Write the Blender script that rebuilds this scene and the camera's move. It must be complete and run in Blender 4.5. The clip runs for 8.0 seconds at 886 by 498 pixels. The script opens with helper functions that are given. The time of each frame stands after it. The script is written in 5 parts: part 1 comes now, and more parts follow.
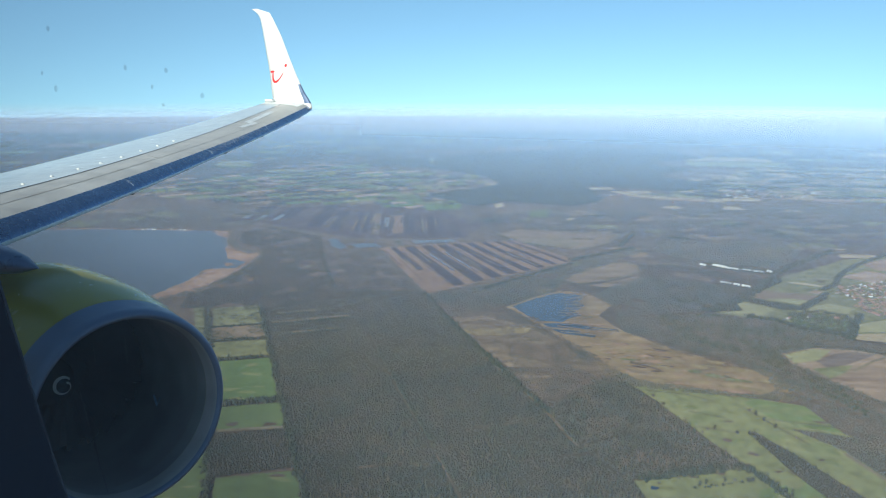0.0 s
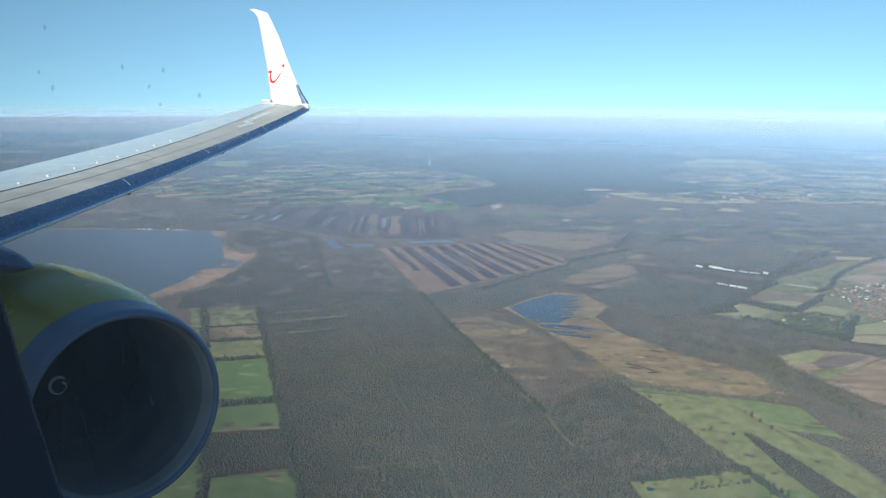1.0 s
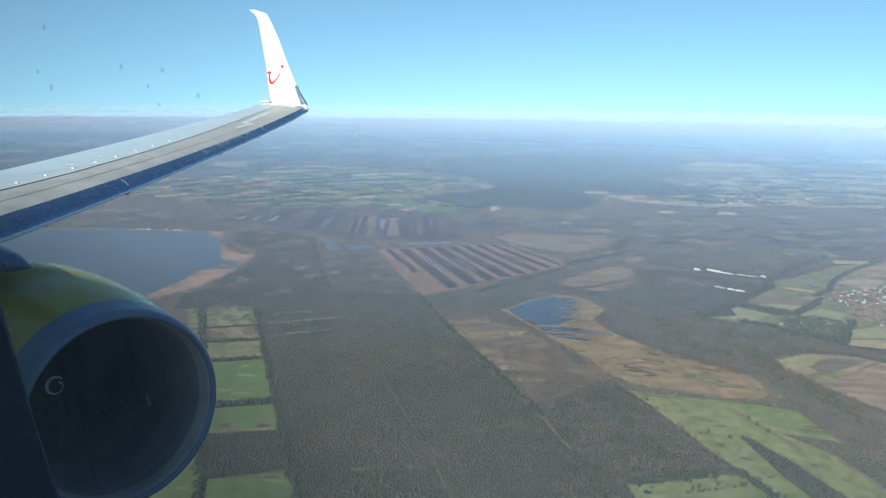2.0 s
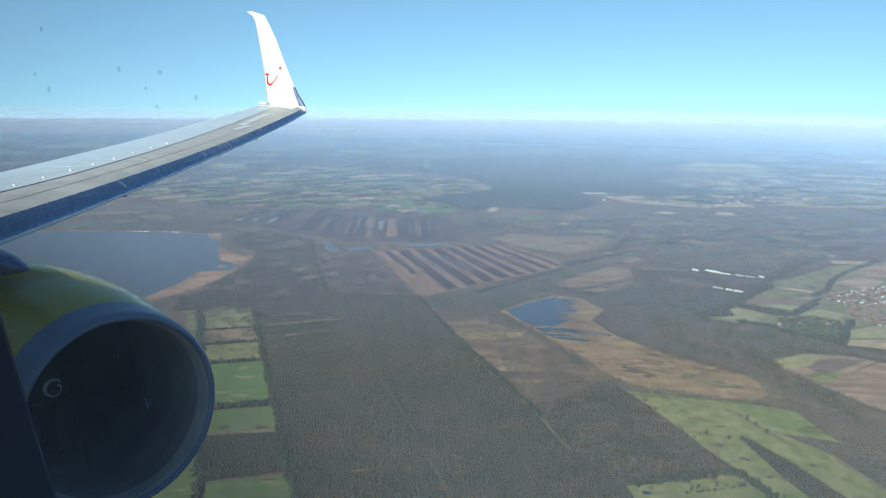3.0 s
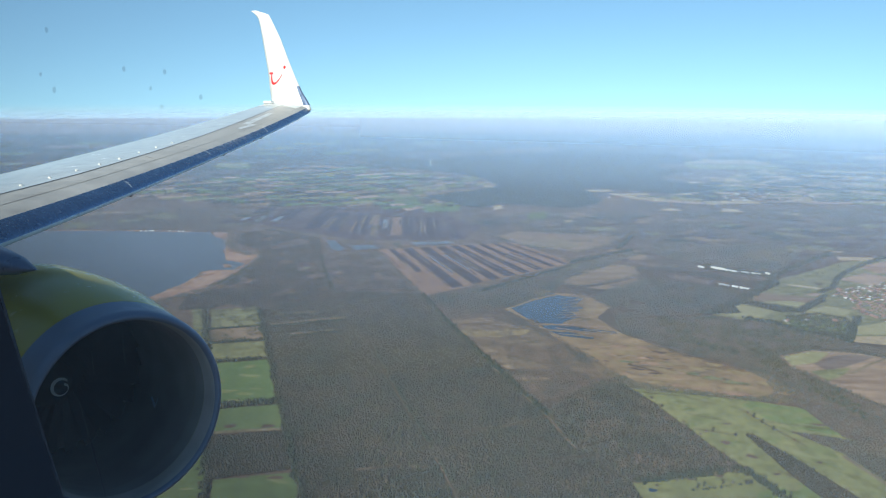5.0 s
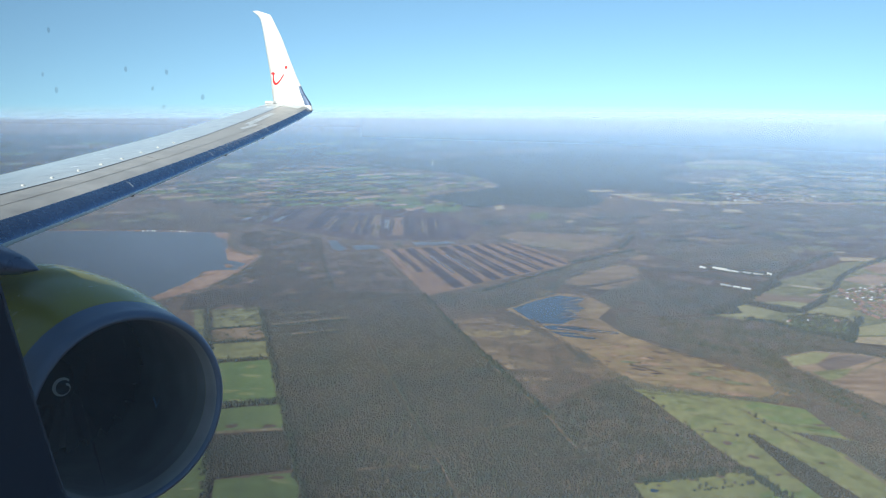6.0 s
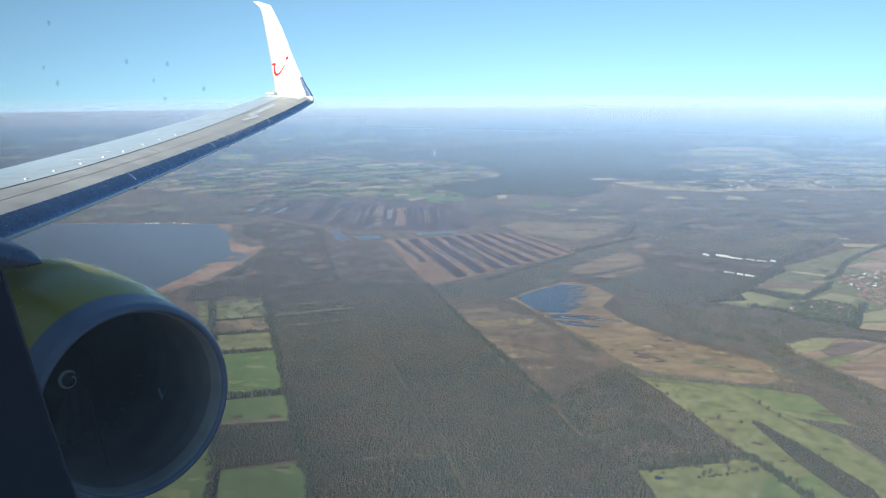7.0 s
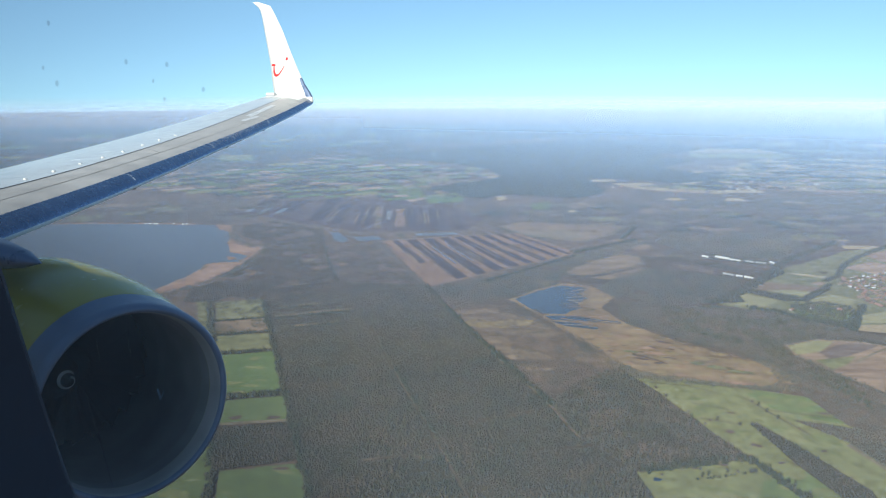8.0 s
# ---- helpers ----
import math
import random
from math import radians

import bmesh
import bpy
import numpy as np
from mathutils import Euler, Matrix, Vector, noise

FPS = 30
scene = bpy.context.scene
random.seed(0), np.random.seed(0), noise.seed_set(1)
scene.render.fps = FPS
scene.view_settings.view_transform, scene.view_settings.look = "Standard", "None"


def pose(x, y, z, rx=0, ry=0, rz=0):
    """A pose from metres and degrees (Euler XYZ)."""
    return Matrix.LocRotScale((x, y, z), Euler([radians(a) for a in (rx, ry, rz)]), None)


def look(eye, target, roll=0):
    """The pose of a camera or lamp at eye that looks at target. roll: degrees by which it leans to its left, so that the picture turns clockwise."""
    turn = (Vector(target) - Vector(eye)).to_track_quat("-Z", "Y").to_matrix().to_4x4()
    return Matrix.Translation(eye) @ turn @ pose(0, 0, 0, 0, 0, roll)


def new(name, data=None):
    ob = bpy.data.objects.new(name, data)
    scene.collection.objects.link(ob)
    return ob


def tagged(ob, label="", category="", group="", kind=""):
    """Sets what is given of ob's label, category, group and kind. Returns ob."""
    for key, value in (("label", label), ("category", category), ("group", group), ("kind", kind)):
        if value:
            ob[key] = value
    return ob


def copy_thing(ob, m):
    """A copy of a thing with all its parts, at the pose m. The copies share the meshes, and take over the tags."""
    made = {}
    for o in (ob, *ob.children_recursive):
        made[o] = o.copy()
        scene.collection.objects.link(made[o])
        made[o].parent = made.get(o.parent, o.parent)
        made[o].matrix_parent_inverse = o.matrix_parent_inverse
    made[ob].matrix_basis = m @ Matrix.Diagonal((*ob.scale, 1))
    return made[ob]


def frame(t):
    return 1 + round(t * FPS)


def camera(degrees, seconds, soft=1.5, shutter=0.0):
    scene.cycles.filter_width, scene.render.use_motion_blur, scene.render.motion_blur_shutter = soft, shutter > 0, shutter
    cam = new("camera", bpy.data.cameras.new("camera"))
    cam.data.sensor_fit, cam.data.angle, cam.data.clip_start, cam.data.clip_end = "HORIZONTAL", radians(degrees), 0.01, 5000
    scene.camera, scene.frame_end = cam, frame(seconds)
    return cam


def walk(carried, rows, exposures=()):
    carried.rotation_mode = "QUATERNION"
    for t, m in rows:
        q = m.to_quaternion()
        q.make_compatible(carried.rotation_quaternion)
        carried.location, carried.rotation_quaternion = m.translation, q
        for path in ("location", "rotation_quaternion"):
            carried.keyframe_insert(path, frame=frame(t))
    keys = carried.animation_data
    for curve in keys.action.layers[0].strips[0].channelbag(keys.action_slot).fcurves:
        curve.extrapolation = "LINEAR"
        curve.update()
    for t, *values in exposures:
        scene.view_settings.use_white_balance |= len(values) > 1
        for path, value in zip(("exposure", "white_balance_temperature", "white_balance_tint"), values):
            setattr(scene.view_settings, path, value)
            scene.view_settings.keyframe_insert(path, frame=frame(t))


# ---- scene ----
from mathutils.geometry import delaunay_2d_cdt

# A flight in a jet over flat moorland: the eye is at a cabin window, 400 m above the ground.
# Ground plan: x right, y ahead of the window, metres. Aircraft frame: x to port, y aft, z up.
EYE = 400.0
cam = camera(62.9, 8.0, soft=1.1)
BASE = pose(0, 0, 0, 74.994) @ pose(0, 0, 0, 0, 0, 0.512)
ROWS = [  # seconds, yaw, pitch, roll of the held camera
    (0.0, 0.477, 0.059, -0.292),
    (0.5, 0.377, 0.007, -0.329),
    (1.0, 0.229, 0.126, -0.039),
    (1.5, 0.086, 0.198, 0.307),
    (3.0, -0.054, 0.364, 0.181),
    (3.5, -0.076, -0.047, -0.178),
    (4.0, 0.000, 0.000, 0.000),
    (4.5, 0.194, 0.174, -0.093),
    (6.0, 0.476, 0.226, -0.180),
    (6.5, 0.569, -0.080, -0.329),
    (7.0, 0.717, -0.582, -0.743),
    (7.5, 0.664, -0.498, -0.606),
    (8.0, 0.654, -0.498, -0.606),
]
walk(cam, [(t, pose(0, 0, EYE, 0, 0, yaw) @ BASE @ pose(0, 0, 0, pitch, 0, roll)) for t, yaw, pitch, roll in ROWS],
     exposures=[(0.0, 0.58, 6400, -5), (4.0, 0.58, 6420, -4), (6.0, 0.62, 6480, -2), (8.0, 0.7, 6560, 0)])
AIR = pose(0, 0, EYE, -2.394, 3.153, 60.05)

# ---- light ----
SUN_EL, SUN_AZ = radians(33.72), radians(-150)
world = bpy.data.worlds.new("world")
scene.world = world
world.use_nodes = True
wn, wl = world.node_tree.nodes, world.node_tree.links
sky = wn.new("ShaderNodeTexSky")
sky.sky_type, sky.sun_disc = "NISHITA", False
sky.sun_elevation, sky.sun_rotation = SUN_EL, SUN_AZ
sky.altitude, sky.air_density, sky.dust_density, sky.ozone_density = 2500, 1.0, 2.5, 2.2
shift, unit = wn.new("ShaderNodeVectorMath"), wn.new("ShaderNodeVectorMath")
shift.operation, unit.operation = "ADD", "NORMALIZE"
shift.inputs[1].default_value = (0, 0, 0.166)  # reads the sky higher up, bluer, and fills it down to the sheet's edge
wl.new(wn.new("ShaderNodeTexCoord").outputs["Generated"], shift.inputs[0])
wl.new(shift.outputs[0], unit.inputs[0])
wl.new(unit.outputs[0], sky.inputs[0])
tone = wn.new("ShaderNodeMix")  # clear autumn air, a little towards cyan
tone.data_type, tone.blend_type, tone.inputs[0].default_value, tone.inputs[7].default_value = "RGBA", "MULTIPLY", 1.0, (0.945, 1.04, 1.0, 1)
wl.new(sky.outputs[0], tone.inputs[6])
wl.new(tone.outputs[2], wn["Background"].inputs[0])
wn["Background"].inputs[1].default_value = 0.1155
sun = new("sun", bpy.data.lights.new("sun", "SUN"))
sun.data.energy, sun.data.angle, sun.data.color = 3.42, radians(0.53), (1.0, 0.925, 0.82)
to_sun = Vector((math.sin(SUN_AZ) * math.cos(SUN_EL), math.cos(SUN_AZ) * math.cos(SUN_EL), math.sin(SUN_EL)))
sun.matrix_world = look(Vector((0, 0, 900)), Vector((0, 0, 900)) - to_sun)

# ---- materials ----
def nodes(name, rough=0.8, metal=0.0, spec=0.3):
    m = bpy.data.materials.new(name)
    m.use_nodes = True
    nt = m.node_tree
    b = nt.nodes["Principled BSDF"]
    b.inputs["Roughness"].default_value = rough
    b.inputs["Metallic"].default_value = metal
    b.inputs["Specular IOR Level"].default_value = spec
    return m, nt, b


def ramp(nt, src, stops):
    r = nt.nodes.new("ShaderNodeValToRGB")
    e = r.color_ramp.elements
    while len(e) < len(stops):
        e.new(0.5)
    for el, (p, c) in zip(e, stops):
        el.position, el.color = p, (*c, 1)
    nt.links.new(src, r.inputs[0])
    return r.outputs[0]


def noise_tex(nt, scale, detail=4, rough=0.6, vec=None):
    n = nt.nodes.new("ShaderNodeTexNoise")
    n.inputs["Scale"].default_value, n.inputs["Detail"].default_value, n.inputs["Roughness"].default_value = scale, detail, rough
    if vec is None:
        vec = nt.nodes.new("ShaderNodeNewGeometry").outputs["Position"]
    nt.links.new(vec, n.inputs["Vector"])
    return n.outputs["Fac"]


def mix(nt, a, b, fac, mode="MIX"):
    x = nt.nodes.new("ShaderNodeMix")
    x.data_type, x.blend_type = "RGBA", mode
    for s, v in ((x.inputs[0], fac), (x.inputs[6], a), (x.inputs[7], b)):
        if hasattr(v, "links"):
            nt.links.new(v, s)
        else:
            s.default_value = v if isinstance(v, float) else (*v, 1)
    return x.outputs[2]


def bump(nt, b, src, strength, dist):
    k = nt.nodes.new("ShaderNodeBump")
    k.inputs["Strength"].default_value, k.inputs["Distance"].default_value = strength, dist
    nt.links.new(src, k.inputs["Height"])
    nt.links.new(k.outputs[0], b.inputs["Normal"])


def land(name, dark, mid, light, big=0.004, small=0.06, spot=None, stretch=None, rough=0.9, coarse=1.0):
    """Vegetation or soil: broad patches, tufts and, if given, spots of another cover."""
    m, nt, b = nodes(name, rough, 0, 0.1)
    vec = nt.nodes.new("ShaderNodeNewGeometry").outputs["Position"]
    if stretch:
        mp = nt.nodes.new("ShaderNodeMapping")
        mp.inputs["Rotation"].default_value[2] = radians(stretch[0])
        mp.inputs["Scale"].default_value = (stretch[1], stretch[2], 1)
        nt.links.new(vec, mp.inputs[0])
        vec = mp.outputs[0]
    c = ramp(nt, noise_tex(nt, big, 6, 0.62, vec), [(0.3, dark), (0.5, mid), (0.7, light)])
    f = ramp(nt, noise_tex(nt, small, 5, 0.7, vec), [(0.3, (1 - 0.36 * coarse,) * 3), (0.7, (1 + 0.28 * coarse,) * 3)])
    c = mix(nt, c, f, 1.0, "MULTIPLY")
    g = ramp(nt, noise_tex(nt, 0.3, 4, 0.75), [(0.32, (1 - 0.32 * min(1.0, 0.6 * coarse),) * 3), (0.68, (1 + 0.28 * min(1.0, 0.6 * coarse),) * 3)])
    c = mix(nt, c, g, 1.0, "MULTIPLY")
    if spot:
        s = ramp(nt, noise_tex(nt, spot[0], 5, 0.6), [(spot[1], (0, 0, 0)), (spot[1] + 0.06, (1, 1, 1))])
        c = mix(nt, c, spot[2], s)
    nt.links.new(c, b.inputs["Base Color"])
    return m


def leafy(name, stops, rough=0.85):
    """Crowns: every tree has its own tone."""
    m, nt, b = nodes(name, rough, 0, 0.15)
    g = nt.nodes.new("ShaderNodeNewGeometry")
    c = ramp(nt, g.outputs["Random Per Island"], stops)
    z = ramp(nt, noise_tex(nt, 0.6, 3, 0.7, g.outputs["Position"]), [(0.3, (0.8,) * 3), (0.7, (1.15,) * 3)])
    big = ramp(nt, noise_tex(nt, 0.014, 6, 0.68, g.outputs["Position"]), [(0.3, (0.62, 0.82, 0.86)), (0.45, (0.88, 0.95, 0.96)), (0.55, (1.06, 1.0, 0.96)), (0.7, (1.26, 1.06, 0.98))])
    c = mix(nt, mix(nt, c, z, 1.0, "MULTIPLY"), big, 1.0, "MULTIPLY")
    nt.links.new(c, b.inputs["Base Color"])
    return m


def paint(name, color, rough=0.4, metal=0.0, dirt=0.15, scale=3.0, spec=0.5):
    m, nt, b = nodes(name, rough, metal, spec)
    vec = nt.nodes.new("ShaderNodeTexCoord").outputs["Object"]
    d = ramp(nt, noise_tex(nt, scale, 6, 0.65, vec), [(0.3, (1 - dirt,) * 3), (0.65, (1,) * 3)])
    nt.links.new(mix(nt, color, d, 1.0, "MULTIPLY"), b.inputs["Base Color"])
    r = ramp(nt, noise_tex(nt, scale * 4, 4, 0.6, vec), [(0.3, (rough * 0.8,) * 3), (0.7, (min(1, rough * 1.25),) * 3)])
    nt.links.new(r, b.inputs["Roughness"])
    return m


MOOR = land("moor", (0.063, 0.054, 0.041), (0.106, 0.077, 0.058), (0.16, 0.11, 0.081), 0.006, 0.05, (0.012, 0.62, (0.05, 0.055, 0.03)))
FOREST_FLOOR = land("forest_floor", (0.045, 0.04, 0.025), (0.06, 0.052, 0.032), (0.08, 0.066, 0.042), 0.01, 0.08)
GRASS = land("grass", (0.085, 0.114, 0.044), (0.103, 0.136, 0.051), (0.13, 0.157, 0.063), 0.012, 0.05, (0.03, 0.7, (0.1, 0.085, 0.04)), coarse=0.5)
GRASS_PALE = land("pale_grass", (0.15, 0.153, 0.062), (0.196, 0.194, 0.08), (0.244, 0.228, 0.1), 0.014, 0.07, (0.03, 0.64, (0.125, 0.108, 0.052)), coarse=0.8)
GRASS_DULL = land("dull_grass", (0.135, 0.134, 0.066), (0.176, 0.168, 0.083), (0.21, 0.19, 0.1), 0.015, 0.06, (0.03, 0.62, (0.09, 0.075, 0.045)))
GRASS_RICH = land("rich_grass", (0.088, 0.128, 0.046), (0.104, 0.146, 0.052), (0.126, 0.164, 0.064), 0.012, 0.05, coarse=0.4)
MEADOW_RICH = land("bright_meadow", (0.12, 0.152, 0.055), (0.142, 0.176, 0.062), (0.17, 0.19, 0.074), 0.014, 0.07, (0.03, 0.68, (0.14, 0.13, 0.06)), coarse=0.7)
REED = land("reed", (0.2, 0.118, 0.08), (0.275, 0.165, 0.112), (0.33, 0.21, 0.145), 0.012, 0.06, (0.022, 0.57, (0.12, 0.09, 0.055)))
MARSH = land("marsh", (0.19, 0.125, 0.072), (0.25, 0.168, 0.098), (0.235, 0.178, 0.1), 0.008, 0.05, (0.016, 0.62, (0.09, 0.075, 0.04)), (20, 0.35, 1.0))
HEATH = land("heath", (0.16, 0.113, 0.076), (0.2, 0.14, 0.093), (0.24, 0.172, 0.112), 0.01, 0.05, (0.014, 0.6, (0.07, 0.06, 0.035)), (10, 0.3, 1.0))
PEAT = land("peat", (0.026, 0.021, 0.028), (0.04, 0.031, 0.039), (0.056, 0.043, 0.047), 0.02, 0.09)
PEAT_DRY = land("dry_peat", (0.165, 0.1, 0.07), (0.205, 0.124, 0.085), (0.245, 0.152, 0.104), 0.02, 0.09, (0.02, 0.63, (0.11, 0.08, 0.06)))
PEAT_MIX = land("cut_peat", (0.052, 0.036, 0.041), (0.075, 0.051, 0.052), (0.107, 0.073, 0.067), 0.012, 0.06, (0.01, 0.64, (0.07, 0.07, 0.04)))
OLD_PEAT = land("overgrown_peat", (0.074, 0.056, 0.048), (0.099, 0.074, 0.062), (0.126, 0.094, 0.077), 0.012, 0.06, (0.012, 0.6, (0.075, 0.072, 0.05)))
SEDGE = land("sedge", (0.19, 0.135, 0.072), (0.235, 0.17, 0.09), (0.262, 0.195, 0.105), 0.012, 0.06)
SWARD = land("worn_sward", (0.15, 0.152, 0.062), (0.182, 0.178, 0.073), (0.21, 0.198, 0.085), 0.02, 0.07, coarse=0.6)
MEADOW = land("damp_meadow", (0.14, 0.155, 0.06), (0.17, 0.18, 0.07), (0.2, 0.2, 0.082), 0.02, 0.07, coarse=0.6)
CONIFER = land("conifer_cover", (0.022, 0.034, 0.026), (0.032, 0.043, 0.032), (0.044, 0.051, 0.036), 0.01, 0.06)
SOIL = land("ploughed_soil", (0.19, 0.125, 0.09), (0.29, 0.2, 0.145), (0.35, 0.25, 0.185), 0.009, 0.05, None, (-25, 0.25, 1.0))
OLIVE = land("olive_field", (0.21, 0.195, 0.1), (0.26, 0.238, 0.122), (0.31, 0.275, 0.15), 0.012, 0.05, coarse=0.5)
DAMP_SOIL = land("damp_soil", (0.11, 0.083, 0.074), (0.15, 0.112, 0.097), (0.19, 0.142, 0.12), 0.012, 0.05, None, (-25, 0.25, 1.0))
STUBBLE = land("stubble", (0.28, 0.215, 0.13), (0.35, 0.27, 0.165), (0.4, 0.32, 0.2), 0.01, 0.06)
TRACK = land("sandy_track", (0.15, 0.12, 0.08), (0.19, 0.15, 0.1), (0.23, 0.18, 0.12), 0.02, 0.1)
ROUGH = land("rough_heath", (0.118, 0.087, 0.061), (0.158, 0.113, 0.078), (0.2, 0.143, 0.096), 0.012, 0.05, (0.02, 0.6, (0.075, 0.066, 0.042)), (10, 0.3, 1.0))
BARK = paint("bark", (0.09, 0.065, 0.045), 0.9, 0, 0.4, 1.0, 0.1)
WOOD_LEAF = leafy("mixed_autumn_leaf", [(0.0, (0.044, 0.046, 0.038)), (0.35, (0.054, 0.053, 0.043)), (0.65, (0.065, 0.057, 0.046)), (0.9, (0.076, 0.062, 0.049)), (1.0, (0.09, 0.074, 0.058))])
DARK_LEAF = leafy("dark_needle", [(0.0, (0.039, 0.046, 0.026)), (0.6, (0.057, 0.06, 0.033)), (1.0, (0.086, 0.074, 0.042))])
PINE_LEAF = leafy("far_pine_needle", [(0.0, (0.022, 0.036, 0.03)), (0.6, (0.032, 0.046, 0.036)), (1.0, (0.046, 0.054, 0.04))])
HEDGE_LEAF = leafy("dark_hedge_leaf", [(0.0, (0.028, 0.038, 0.026)), (0.6, (0.042, 0.049, 0.031)), (1.0, (0.066, 0.062, 0.04))])
BROWN_LEAF = leafy("brown_birch_leaf", [(0.0, (0.074, 0.062, 0.052)), (0.5, (0.094, 0.075, 0.061)), (1.0, (0.118, 0.09, 0.073))])
SCRUB_LEAF = leafy("bare_scrub", [(0.0, (0.085, 0.075, 0.05)), (0.5, (0.12, 0.1, 0.066)), (1.0, (0.15, 0.12, 0.08))])
BELT_LEAF = leafy("thin_autumn_leaf", [(0.0, (0.068, 0.074, 0.062)), (0.5, (0.088, 0.087, 0.07)), (1.0, (0.11, 0.1, 0.079))])
MOOR_LEAF = leafy("moor_birch_scrub", [(0.0, (0.044, 0.043, 0.028)), (0.5, (0.06, 0.052, 0.035)), (1.0, (0.082, 0.066, 0.046))])

WATER, nt, b = nodes("lake_water", 0.28, 0, 0.18)
nt.links.new(ramp(nt, noise_tex(nt, 0.004, 4, 0.6), [(0.3, (0.033, 0.044, 0.056)), (0.7, (0.044, 0.056, 0.067))]), b.inputs["Base Color"])
bump(nt, b, noise_tex(nt, 0.5, 5, 0.7), 0.25, 0.3)
POND, nt, b = nodes("pond_water", 0.06, 0, 0.5)
nt.links.new(ramp(nt, noise_tex(nt, 0.01, 4, 0.6), [(0.3, (0.012, 0.03, 0.06)), (0.7, (0.018, 0.045, 0.08))]), b.inputs["Base Color"])
bump(nt, b, noise_tex(nt, 0.6, 5, 0.7), 0.2, 0.2)


# ---- building helpers ----
def mesh_ob(name, verts, faces, mat, parent=None, smooth=False):
    me = bpy.data.meshes.new(name)
    me.from_pydata([tuple(v) for v in verts], [], faces)
    me.materials.append(mat)
    if smooth:
        me.shade_smooth()
    me.update()
    ob = new(name, me)
    if parent is not None:
        ob.parent = parent
    return ob


def part(name, bm, mat, parent=None, label="", smooth=False):
    me = bpy.data.meshes.new(name)
    bm.to_mesh(me)
    bm.free()
    me.materials.append(mat)
    if smooth:
        me.shade_smooth()
    ob = new(name, me)
    if parent is not None:
        ob.parent = parent
    return tagged(ob, label) if label else ob


def fractal(x, y, s, seed=0.0):
    return noise.noise((x / s, y / s, seed)) + 0.5 * noise.noise((x / s * 2.1, y / s * 2.1, seed + 7))


def outline(corners, wobble, step):
    """The corners' polygon with its sides divided and made uneven."""
    out = []
    for i, (x0, y0) in enumerate(corners):
        x1, y1 = corners[(i + 1) % len(corners)]
        n = max(1, int(math.hypot(x1 - x0, y1 - y0) / step))
        for k in range(n):
            x, y = x0 + (x1 - x0) * k / n, y0 + (y1 - y0) * k / n
            d, e = wobble, min(0.35 * step, 0.4 * wobble)
            out.append((x + d * fractal(x, y, step * 5, 1.3) + e * fractal(x, y, step * 1.7, 2.3), y + d * fractal(x, y, step * 5, 5.1) + e * fractal(x, y, step * 1.7, 6.2)))
    return out


LEVEL = [0.0]


def patch(name, corners, mat, label, category, wobble=3.0, step=0.0, rise=None):
    """A piece of land cover, a thin sheet of its own lying on the ground."""
    LEVEL[0] += 0.004 if rise is None else 0.0
    z = LEVEL[0] if rise is None else rise
    step = step or max(12.0, 0.02 * abs(corners[0][1]))
    pts = [Vector(p) for p in outline(corners, wobble, step)]
    vs, _, fs, *_ = delaunay_2d_cdt(pts, [], [list(range(len(pts)))], 1, 1e-4)
    return tagged(mesh_ob(name, [(v.x, v.y, z) for v in vs], [tuple(f) for f in fs], mat), label, category, "", "structure")


def inside(px, py, poly):
    hit = np.zeros(px.shape, bool)
    for (x0, y0), (x1, y1) in zip(poly, poly[1:] + poly[:1]):
        if y0 != y1:
            hit ^= ((y0 > py) != (y1 > py)) & (px < (x1 - x0) * (py - y0) / (y1 - y0) + x0)
    return hit


def blob(sub, seed, lump, low):
    """A lumpy crown of unit radius, cut off below."""
    bm = bmesh.new()
    bmesh.ops.create_icosphere(bm, subdivisions=sub, radius=1.0)
    for v in bm.verts:
        n = v.co.normalized()
        v.co = n * (1 + lump * noise.noise(n * 1.9 + Vector((seed * 3.7, seed, 0))) + 0.5 * lump * noise.noise(n * 4.3 + Vector((seed, 0, 2))))
    bmesh.ops.delete(bm, geom=[v for v in bm.verts if v.co.z < low], context="VERTS")
    bmesh.ops.triangulate(bm, faces=bm.faces)
    bm.verts.index_update()
    vs = np.array([v.co[:] for v in bm.verts])
    fs = np.array([[v.index for v in f.verts] for f in bm.faces])
    bm.free()
    return vs, fs


def pointed(seed, sides=7):
    """A conifer's crown: ragged tiers of boughs drawn together at the top."""
    r = random.Random(seed)
    vs, fs = [], []
    tiers = [(-0.75, 0.75), (-0.3, 0.95), (-0.25, 0.6), (0.25, 0.72), (0.3, 0.4), (0.8, 0.35)]
    for z, rad in tiers:
        for k in range(sides):
            a = 2 * math.pi * (k + 0.4 * r.random()) / sides
            q = rad * (0.75 + 0.5 * r.random())
            vs.append((q * math.cos(a), q * math.sin(a), z + 0.15 * (r.random() - 0.5)))
    for t in range(len(tiers) - 1):
        for k in range(sides):
            a, b2 = t * sides + k, t * sides + (k + 1) % sides
            fs += [(a, b2, b2 + sides), (a, b2 + sides, a + sides)]
    vs.append((0, 0, 1.35))
    top = (len(tiers) - 1) * sides
    fs += [(top + k, top + (k + 1) % sides, len(vs) - 1) for k in range(sides)]
    return np.array(vs), np.array(fs)


